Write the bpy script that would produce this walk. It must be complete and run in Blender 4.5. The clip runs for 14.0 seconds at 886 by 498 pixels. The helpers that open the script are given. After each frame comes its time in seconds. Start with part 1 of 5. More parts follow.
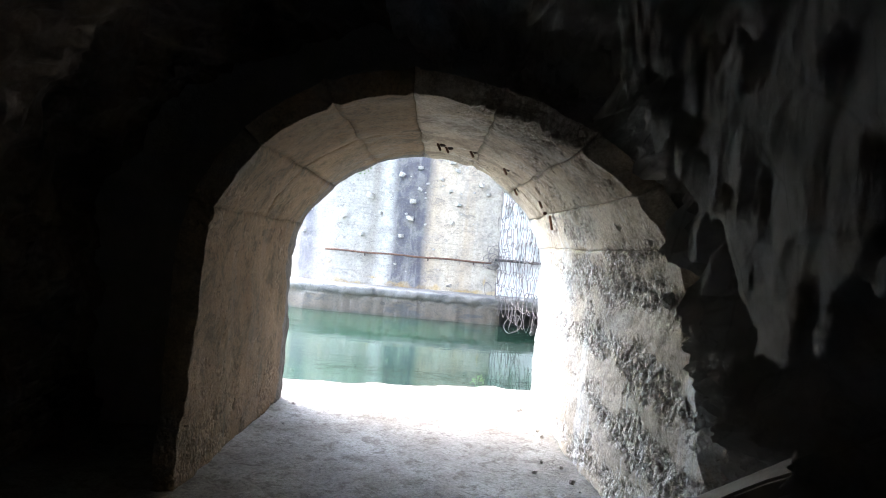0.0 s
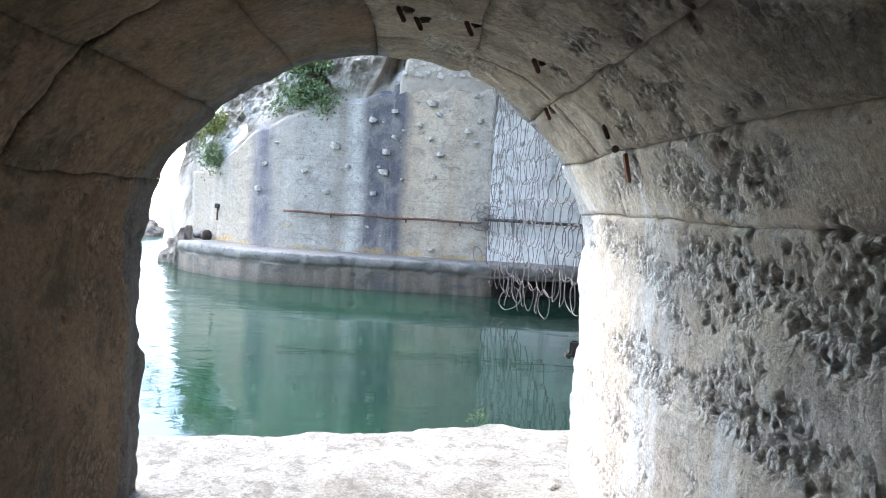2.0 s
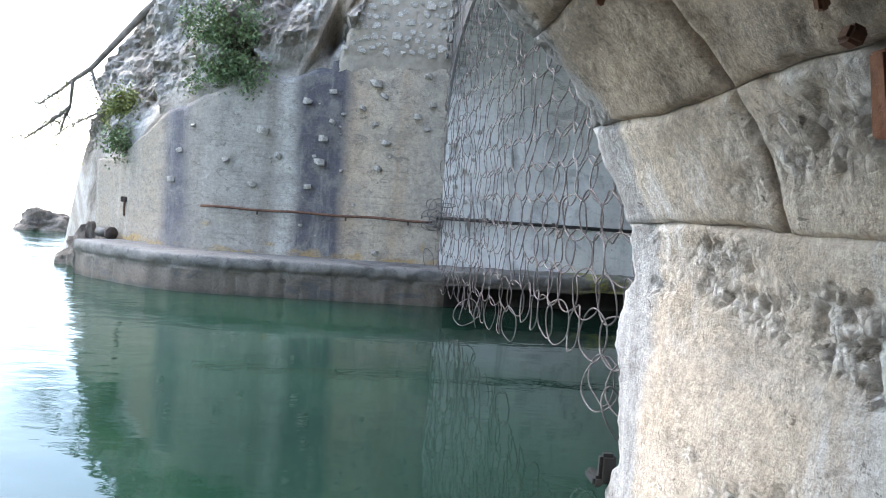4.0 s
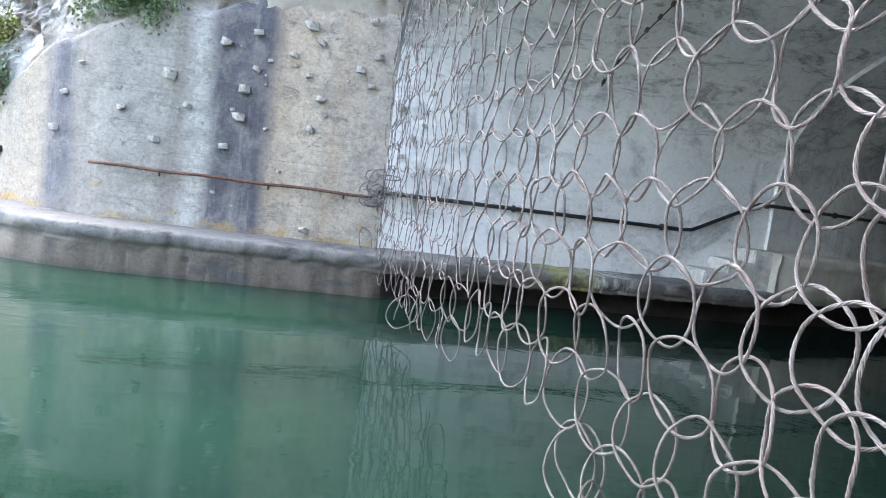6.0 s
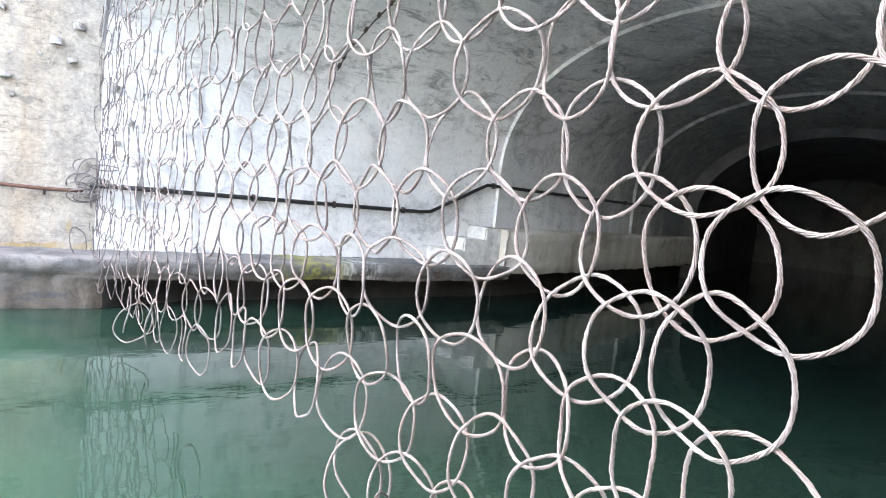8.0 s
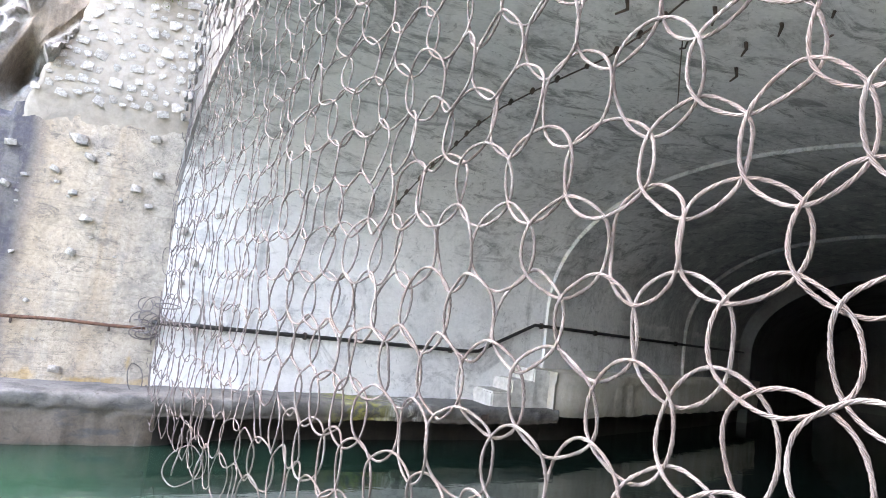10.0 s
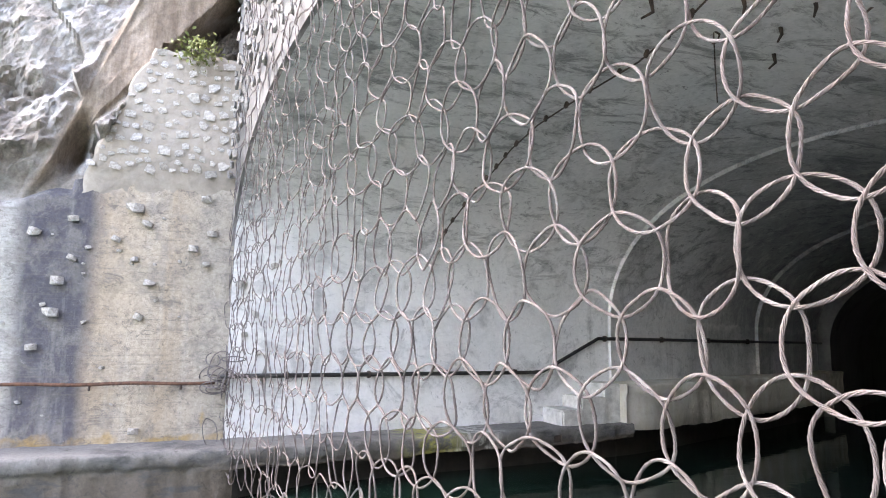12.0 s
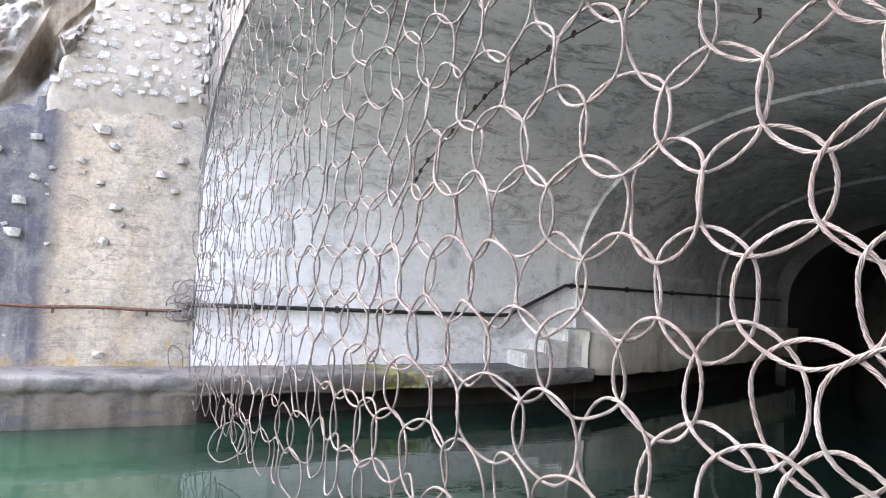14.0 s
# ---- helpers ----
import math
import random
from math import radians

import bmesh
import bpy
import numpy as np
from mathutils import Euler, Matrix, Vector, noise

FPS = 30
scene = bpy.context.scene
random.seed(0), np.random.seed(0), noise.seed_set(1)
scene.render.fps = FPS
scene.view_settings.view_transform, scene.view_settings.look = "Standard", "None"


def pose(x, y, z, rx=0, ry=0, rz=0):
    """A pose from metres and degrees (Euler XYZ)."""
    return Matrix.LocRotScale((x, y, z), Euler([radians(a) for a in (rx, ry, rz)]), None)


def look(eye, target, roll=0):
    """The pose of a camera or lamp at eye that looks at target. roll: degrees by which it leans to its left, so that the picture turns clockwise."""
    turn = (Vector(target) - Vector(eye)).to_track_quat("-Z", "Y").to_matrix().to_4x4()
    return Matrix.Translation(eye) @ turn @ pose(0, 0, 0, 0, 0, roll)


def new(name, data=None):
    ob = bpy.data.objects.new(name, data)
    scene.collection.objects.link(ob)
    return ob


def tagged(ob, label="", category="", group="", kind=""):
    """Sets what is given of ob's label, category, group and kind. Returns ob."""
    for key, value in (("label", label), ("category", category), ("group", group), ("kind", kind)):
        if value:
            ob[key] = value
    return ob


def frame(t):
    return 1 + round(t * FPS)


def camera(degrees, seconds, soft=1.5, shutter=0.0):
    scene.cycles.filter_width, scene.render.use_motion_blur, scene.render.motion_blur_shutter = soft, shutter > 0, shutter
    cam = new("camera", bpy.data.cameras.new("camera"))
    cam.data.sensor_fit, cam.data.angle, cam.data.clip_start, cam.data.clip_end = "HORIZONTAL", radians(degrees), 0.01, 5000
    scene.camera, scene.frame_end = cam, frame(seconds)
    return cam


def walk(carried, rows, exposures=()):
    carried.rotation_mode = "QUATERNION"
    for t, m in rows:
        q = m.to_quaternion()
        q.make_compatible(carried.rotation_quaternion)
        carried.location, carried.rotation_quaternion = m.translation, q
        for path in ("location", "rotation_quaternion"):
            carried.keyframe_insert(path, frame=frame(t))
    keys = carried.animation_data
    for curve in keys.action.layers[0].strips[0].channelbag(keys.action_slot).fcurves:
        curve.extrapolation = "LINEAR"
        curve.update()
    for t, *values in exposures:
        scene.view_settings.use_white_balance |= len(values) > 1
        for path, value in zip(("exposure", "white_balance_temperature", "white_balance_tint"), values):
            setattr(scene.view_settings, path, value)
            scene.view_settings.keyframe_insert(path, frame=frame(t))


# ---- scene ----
cam = camera(67.4, 14.0, soft=1.0)
METRES, EYE, TILT, LEAN, TURN = 8.0, 1.6, 0.0, -5.0, 0.0
ROWS = [
    (0.0, 0.0, 0.0, 0.0, 0.0, 0.0, 0.0),
    (0.5, 0.0009, 0.084, -0.0005, 0.45, -0.99, 0.82),
    (1.0, 0.0013, 0.1756, 0.0024, 1.97, -3.56, 2.21),
    (1.5, -0.0003, 0.2678, 0.0075, -2.23, -4.96, 2.64),
    (2.0, 0.0059, 0.3613, 0.011, -1.53, -3.89, 1.3),
    (2.5, 0.0043, 0.4401, 0.0134, -5.15, -4.93, -1.33),
    (3.0, 0.0097, 0.5018, 0.0168, 0.6, -6.72, 0.44),
    (3.5, 0.0145, 0.5534, 0.0093, -2.15, -6.15, 0.0),
    (3.7, 0.0175, 0.576, 0.0095, -5.6, -4.26, 0.93),
    (5.8, 0.087, 0.852, 0.0155, -5.91, -5.93, -0.13),
    (6.0, 0.0895, 0.8683, 0.0155, -9.14, -6.74, -2.54),
    (6.5, 0.089, 0.8963, 0.0112, -20.12, -12.93, -4.53),
    (7.0, 0.0809, 0.9096, 0.0155, -30.04, -10.33, -2.45),
    (7.5, 0.0885, 0.9149, 0.0187, -31.55, -9.47, -1.15),
    (8.0, 0.0849, 0.9156, 0.0197, -31.78, -7.28, -1.6),
    (8.5, 0.077, 0.9159, 0.0296, -29.89, -7.46, -0.87),
    (9.0, 0.0704, 0.9154, 0.0379, -30.05, -6.03, -0.4),
    (9.2, 0.0695, 0.9154, 0.0395, -30.46, -1.67, -1.29),
    (11.3, 0.0646, 0.912, 0.0497, -25.92, 8.35, -1.08),
    (11.5, 0.0646, 0.9119, 0.0501, -24.78, 10.05, 0.12),
    (12.0, 0.0677, 0.9146, 0.0504, -23.14, 5.89, 3.81),
    (12.5, 0.0697, 0.9144, 0.0493, -23.03, 3.64, 5.81),
    (13.0, 0.0707, 0.914, 0.0473, -25.78, 2.12, 2.92),
    (13.5, 0.0722, 0.9128, 0.0442, -26.91, 1.32, 0.58),
    (14.0, 0.0718, 0.9129, 0.0464, -25.52, 0.81, 1.02),
]
EXPOSURES = [(0.0, 4.5, 6900, 10), (0.8, 4.02, 6650, 9), (1.5, 3.66, 6450, 8), (2.2, 3.38, 6500, 8), (2.6, 3.26, 6600, 8), (3.0, 3.08, 6650, 8), (3.7, 2.88, 6650, 8), (5.8, 3.4, 6600, 8), (6.5, 4.15, 7100, 16), (7.5, 4.44, 7300, 15), (8.0, 4.52, 7300, 15), (8.5, 4.38, 7300, 16), (9.0, 4.32, 7300, 16), (11.5, 3.9, 7550, 18), (12.5, 3.82, 7500, 18), (13.3, 4.02, 7500, 18), (14.0, 4.1, 7500, 19)]
walk(cam, [(t, pose(0, 0, EYE, TILT, LEAN, TURN) @ pose(METRES * x, METRES * y, METRES * z, 90 + pitch, roll, yaw)) for t, x, y, z, yaw, pitch, roll in ROWS], EXPOSURES)

# ---- daylight: overcast sky and a wide, weak sun from the open bay ----
world = bpy.data.worlds.new("sky")
scene.world = world
world.use_nodes = True
wn = world.node_tree.nodes
sky = wn.new("ShaderNodeTexSky")
sky.sky_type = "NISHITA"
sky.sun_disc = False
sky.sun_elevation = radians(55)
sky.sun_rotation = radians(-66)
sky.dust_density = 1.6
sky.air_density = 1.0
wn["Background"].inputs["Strength"].default_value = 0.15
veil = wn.new("ShaderNodeHueSaturation")
veil.inputs["Saturation"].default_value = 0.97
world.node_tree.links.new(sky.outputs["Color"], veil.inputs["Color"])
world.node_tree.links.new(veil.outputs["Color"], wn["Background"].inputs["Color"])
sun_data = bpy.data.lights.new("sun", "SUN")
sun_data.energy = 0.18
sun_data.angle = radians(40)
sun_data.color = (1.0, 0.97, 0.93)
sun = new("sun", sun_data)
sun.matrix_world = look((-18, 20, 28), (0, 12, 0))


# ---- materials ----
class Nodes:
    def __init__(self, name):
        self.mat = bpy.data.materials.new(name)
        self.mat.use_nodes = True
        self.tree = self.mat.node_tree
        self.bsdf = self.tree.nodes["Principled BSDF"]
        self.coord = self.tree.nodes.new("ShaderNodeTexCoord").outputs["Object"]

    def add(self, kind, **values):
        node = self.tree.nodes.new(kind)
        for key, value in values.items():
            node.inputs[key.replace("_", " ")].default_value = value
        return node

    def link(self, a, b):
        self.tree.links.new(a, b)

    def scaled(self, sx, sy, sz):
        m = self.tree.nodes.new("ShaderNodeMapping")
        m.inputs["Scale"].default_value = (sx, sy, sz)
        self.link(self.coord, m.inputs["Vector"])
        return m.outputs["Vector"]

    def noise(self, scale, detail=6, rough=0.6, vector=None, distortion=0.0):
        n = self.add("ShaderNodeTexNoise", Scale=scale, Detail=detail, Roughness=rough, Distortion=distortion)
        self.link(vector or self.coord, n.inputs["Vector"])
        return n.outputs["Fac"]

    def ramp(self, fac, stops):
        r = self.tree.nodes.new("ShaderNodeValToRGB")
        e = r.color_ramp.elements
        while len(e) < len(stops):
            e.new(0.5)
        for item, (p, c) in zip(e, stops):
            item.position = p
            item.color = (*c, 1) if len(c) == 3 else c
        self.link(fac, r.inputs["Fac"])
        return r.outputs["Color"]

    def mix(self, fac, a, b, mode="MIX"):
        m = self.tree.nodes.new("ShaderNodeMix")
        m.data_type = "RGBA"
        m.blend_type = mode
        for sock, v in ((m.inputs[0], fac), (m.inputs[6], a), (m.inputs[7], b)):
            if isinstance(v, (int, float)):
                sock.default_value = v
            elif isinstance(v, tuple):
                sock.default_value = (*v, 1)
            else:
                self.link(v, sock)
        return m.outputs[2]

    def mathn(self, op, a, b=0.0):
        m = self.tree.nodes.new("ShaderNodeMath")
        m.operation = op
        for sock, v in zip(m.inputs, (a, b)):
            if isinstance(v, (int, float)):
                sock.default_value = v
            else:
                self.link(v, sock)
        return m.outputs[0]

    def done(self, colour, rough=0.85, bumps=(), metal=0.0):
        if isinstance(colour, tuple):
            self.bsdf.inputs["Base Color"].default_value = (*colour, 1)
        else:
            self.link(colour, self.bsdf.inputs["Base Color"])
        if isinstance(rough, (int, float)):
            self.bsdf.inputs["Roughness"].default_value = rough
        else:
            self.link(rough, self.bsdf.inputs["Roughness"])
        self.bsdf.inputs["Metallic"].default_value = metal
        last = None
        for height, strength, distance in bumps:
            b = self.add("ShaderNodeBump", Strength=strength, Distance=distance)
            self.link(height, b.inputs["Height"])
            if last:
                self.link(last, b.inputs["Normal"])
            last = b.outputs["Normal"]
        if last:
            self.link(last, self.bsdf.inputs["Normal"])
        return self.mat


def bw(a):
    return (a, a, a)


def plain_concrete(name, light, dark, stain, streak=0.5, bump=0.5):
    """Weathered concrete: blotches, vertical streaks, grain and pits."""
    n = Nodes(name)
    blot = n.noise(0.55, 8, 0.62, distortion=0.4)
    fine = n.noise(9, 8, 0.7)
    runs = n.noise(1.0, 6, 0.6, n.scaled(2.2, 2.2, 0.16))
    c = n.ramp(blot, [(0.32, dark), (0.52, light), (0.75, tuple(min(1, v * 1.12) for v in light))])
    c = n.mix(n.ramp(runs, [(0.44, bw(0)), (0.66, bw(streak))]), c, stain)
    c = n.mix(0.35, c, n.ramp(fine, [(0.3, bw(0.32)), (0.7, bw(0.75))]), "OVERLAY")
    return n.done(c, 0.88, [(n.noise(3.0, 8, 0.65), bump, 0.05), (n.noise(45, 4, 0.6), bump * 0.6, 0.008)])


def wall_concrete():
    """The canal wall: beige concrete with long dark seepage bands of fixed place, white lime runs and rust at the foot."""
    n = Nodes("seeped_concrete")
    sep = n.tree.nodes.new("ShaderNodeSeparateXYZ")
    n.link(n.coord, sep.inputs[0])
    wob = n.noise(0.9, 5, 0.6, n.scaled(1, 1, 0.5))
    x = n.mathn("ADD", sep.outputs["X"], n.mathn("MULTIPLY", n.mathn("SUBTRACT", wob, 0.5), 0.45))
    x = n.mathn("DIVIDE", n.mathn("ADD", x, 6.0), 8.0)
    at = lambda v: (v + 6.0) / 8.0
    beige, cream, grey = (0.46, 0.37, 0.275), (0.53, 0.455, 0.365), (0.31, 0.28, 0.245)
    band, band2 = (0.105, 0.102, 0.12), (0.125, 0.122, 0.14)
    c = n.ramp(x, [(0.0, (0.29, 0.25, 0.20)), (at(-4.4), (0.36, 0.305, 0.24)), (at(-4.15), band2), (at(-3.85), band2), (at(-3.55), grey), (at(-2.7), (0.42, 0.39, 0.35)),
                   (at(-2.0), grey), (at(-1.72), (0.55, 0.53, 0.49)), (at(-1.58), (0.40, 0.385, 0.355)), (at(-1.42), band), (at(-0.62), band), (at(-0.35), beige),
                   (at(0.35), cream), (at(0.6), beige), (at(1.2), (0.46, 0.41, 0.345))])
    runs = n.noise(1.0, 7, 0.65, n.scaled(3.5, 3.5, 0.22))
    c = n.mix(n.ramp(runs, [(0.51, bw(0)), (0.66, bw(0.3))]), c, (0.57, 0.54, 0.49))
    c = n.mix(n.ramp(n.noise(1.0, 7, 0.65, n.scaled(3.1, 3.1, 0.3)), [(0.56, bw(0)), (0.70, bw(0.25))]), c, (0.22, 0.205, 0.19))
    c = n.mix(n.ramp(n.noise(2.6, 9, 0.72, distortion=0.6), [(0.52, bw(0)), (0.64, bw(0.5))]), c, (0.22, 0.205, 0.19))
    low = n.ramp(n.mathn("ADD", sep.outputs["Z"], n.mathn("MULTIPLY", wob, 0.9)), [(0.95, bw(1)), (1.0, bw(0))])
    c = n.mix(n.mathn("MULTIPLY", low, n.ramp(n.noise(1.1, 5, 0.6), [(0.44, bw(0)), (0.58, bw(0.8))])), c, (0.40, 0.26, 0.09))
    c = n.mix(n.ramp(n.noise(5.5, 9, 0.78, distortion=1.0), [(0.60, bw(0)), (0.64, bw(0.7))]), c, (0.14, 0.13, 0.12))
    c = n.mix(n.ramp(n.noise(6.5, 9, 0.78, n.scaled(1, 1, 1.8), 0.8), [(0.62, bw(0)), (0.67, bw(0.45))]), c, (0.62, 0.58, 0.52))
    for px, pz, wx, wz in ((-1.95, 0.62, 1.6, 7.0), (1.25, 0.75, 5.0, 2.2), (-3.3, 0.95, 2.5, 4.0)):
        off = n.mathn("ADD", n.mathn("ABSOLUTE", n.mathn("MULTIPLY", n.mathn("SUBTRACT", sep.outputs["X"], px), wx)), n.mathn("ABSOLUTE", n.mathn("MULTIPLY", n.mathn("SUBTRACT", sep.outputs["Z"], pz), wz)))
        off = n.mathn("ADD", off, n.mathn("MULTIPLY", n.noise(3.5, 7, 0.7), 1.2))
        c = n.mix(n.ramp(off, [(0.55, bw(0.85)), (1.0, bw(0))]), c, (0.46, 0.30, 0.10))
    boards = n.noise(1.0, 3, 0.5, n.scaled(0.5, 0.5, 26.0))
    c = n.mix(n.ramp(boards, [(0.60, bw(0)), (0.68, bw(0.35))]), c, (0.2, 0.185, 0.165))
    c = n.mix(n.ramp(n.noise(1.7, 9, 0.72, distortion=0.9), [(0.50, bw(0)), (0.60, bw(0.5))]), c, (0.28, 0.26, 0.235))
    c = n.mix(n.ramp(n.noise(3.1, 10, 0.8, n.scaled(1.0, 1.0, 1.6), 1.3), [(0.55, bw(0)), (0.60, bw(0.55))]), c, (0.16, 0.148, 0.135))
    crack = n.noise(1.1, 9, 0.75, n.scaled(0.7, 0.7, 2.4), 0.9)
    c = n.mix(n.ramp(n.mathn("ABSOLUTE", n.mathn("SUBTRACT", crack, 0.5)), [(0.0, bw(0.7)), (0.006, bw(0))]), c, (0.09, 0.08, 0.07))
    c = n.mix(0.5, c, n.ramp(n.noise(16, 9, 0.75), [(0.3, bw(0.22)), (0.7, bw(0.78))]), "OVERLAY")
    c = n.mix(1.0, c, bw(0.88), "MULTIPLY")
    return n.done(c, 0.9, [(n.noise(9, 9, 0.78), 0.6, 0.04), (n.noise(34, 7, 0.7), 0.7, 0.014)])


def rock_material(name, light, mid, dark, scale=1.0, relief=0.10, earthy=False, gloss=0.92):
    n = Nodes(name)
    big = n.noise(0.8 * scale, 9, 0.65, distortion=0.8)
    c = n.ramp(big, [(0.3, dark), (0.48, mid), (0.62, light), (0.8, tuple(min(1, 1.1 * v) for v in light))])
    crack = n.add("ShaderNodeTexVoronoi", Scale=2.2 * scale)
    crack.feature = "DISTANCE_TO_EDGE"
    n.link(n.scaled(1, 1, 0.6), crack.inputs["Vector"])
    c = n.mix(n.ramp(crack.outputs["Distance"], [(0.0, bw(0.25)), (0.03, bw(0))]), c, dark)
    if earthy:
        # brown earth-stained slab, leaning, with streaks along it
        sep = n.tree.nodes.new("ShaderNodeSeparateXYZ")
        n.link(n.coord, sep.inputs[0])
        x, z = sep.outputs["X"], sep.outputs["Z"]
        wob = n.mathn("MULTIPLY", n.mathn("SUBTRACT", n.noise(1.6, 7, 0.7), 0.5), 0.9)
        left = n.mathn("SUBTRACT", n.mathn("ADD", x, 0.49 + 0.35 * 7.1), n.mathn("MULTIPLY", z, 0.35))
        right = n.mathn("SUBTRACT", n.mathn("MULTIPLY", z, 0.72), n.mathn("ADD", x, 0.54 + 0.72 * 5.56))
        share = n.mathn("ADD", n.mathn("MULTIPLY", n.mathn("MINIMUM", left, right), 2.5), n.mathn("ADD", wob, 0.5))
        along = n.tree.nodes.new("ShaderNodeMapping")
        along.inputs["Rotation"].default_value = (0, radians(35), 0)
        along.inputs["Scale"].default_value = (5.0, 2.0, 0.7)
        n.link(n.coord, along.inputs["Vector"])
        earth = n.ramp(n.noise(1.0, 8, 0.7, along.outputs["Vector"]), [(0.34, (0.13, 0.095, 0.066)), (0.5, (0.24, 0.185, 0.135)), (0.66, (0.35, 0.29, 0.23))])
        c = n.mix(n.ramp(share, [(0.35, bw(0)), (0.65, bw(0.92))]), c, earth)
    c = n.mix(0.55, c, n.ramp(n.noise(15, 9, 0.78), [(0.3, bw(0.2)), (0.7, bw(0.8))]), "OVERLAY")
    return n.done(c, gloss, [(n.noise(4 * scale, 9, 0.78), 1.0, relief), (n.noise(26, 8, 0.75), 0.8, 0.02)])


def ledge_material():
    """Wet ledge: grey top, dark algae-stained face with a ragged tide line."""
    n = Nodes("wet_ledge_concrete")
    sep = n.tree.nodes.new("ShaderNodeSeparateXYZ")
    n.link(n.coord, sep.inputs[0])
    wob = n.noise(2.0, 6, 0.65)
    z = n.mathn("ADD", sep.outputs["Z"], n.mathn("MULTIPLY", n.mathn("SUBTRACT", wob, 0.5), 0.5))
    c = n.ramp(n.mathn("ADD", n.mathn("MULTIPLY", z, 0.7), 0.6), [(0.34, (0.06, 0.048, 0.037)), (0.42, (0.105, 0.085, 0.066)), (0.64, (0.115, 0.096, 0.077)), (0.74, (0.105, 0.098, 0.088)), (0.85, (0.155, 0.151, 0.145))])
    c = n.mix(n.ramp(n.noise(0.9, 7, 0.7, n.scaled(1.0, 1, 3)), [(0.53, bw(0)), (0.62, bw(0.85))]), c, (0.06, 0.06, 0.062))
    c = n.mix(n.ramp(n.noise(1.4, 6, 0.7, n.scaled(1.6, 1.6, 0.3)), [(0.6, bw(0)), (0.74, bw(0.35))]), c, (0.38, 0.37, 0.345))
    moss = n.ramp(n.mathn("ABSOLUTE", n.mathn("SUBTRACT", sep.outputs["X"], 5.1)), [(0.0, bw(1)), (0.8, bw(0))])
    c = n.mix(n.mathn("MULTIPLY", moss, n.ramp(n.noise(4, 6, 0.7), [(0.42, bw(0)), (0.54, bw(1))])), c, (0.30, 0.29, 0.07))
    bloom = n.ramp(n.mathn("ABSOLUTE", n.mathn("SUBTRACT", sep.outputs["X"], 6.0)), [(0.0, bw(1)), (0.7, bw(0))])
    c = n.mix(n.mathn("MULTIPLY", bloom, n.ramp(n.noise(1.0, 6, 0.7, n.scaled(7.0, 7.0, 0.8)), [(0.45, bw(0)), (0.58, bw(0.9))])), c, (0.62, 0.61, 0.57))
    c = n.mix(n.ramp(n.noise(4.5, 9, 0.78, distortion=1.0), [(0.56, bw(0)), (0.62, bw(0.7))]), c, (0.05, 0.046, 0.042))
    c = n.mix(0.5, c, n.ramp(n.noise(18, 9, 0.75), [(0.3, bw(0.22)), (0.7, bw(0.78))]), "OVERLAY")
    return n.done(c, 0.75, [(n.noise(6, 8, 0.7), 0.5, 0.04), (n.noise(40, 5, 0.65), 0.5, 0.01)])


def floor_material():
    n = Nodes("dusty_floor_concrete")
    c = n.ramp(n.noise(1.3, 8, 0.7), [(0.3, (0.19, 0.175, 0.15)), (0.5, (0.31, 0.295, 0.265)), (0.7, (0.43, 0.415, 0.385))])
    c = n.mix(n.ramp(n.noise(7, 8, 0.75, distortion=0.5), [(0.51, bw(0)), (0.59, bw(0.65))]), c, (0.13, 0.115, 0.095))
    c = n.mix(n.ramp(n.noise(45, 5, 0.7, distortion=0.5), [(0.60, bw(0)), (0.66, bw(0.8))]), c, (0.10, 0.085, 0.07))
    c = n.mix(0.7, c, n.ramp(n.noise(38, 8, 0.8), [(0.33, bw(0.18)), (0.67, bw(0.82))]), "OVERLAY")
    return n.done(c, 0.95, [(n.noise(5, 8, 0.7), 0.6, 0.05), (n.noise(34, 7, 0.75), 0.8, 0.02)])


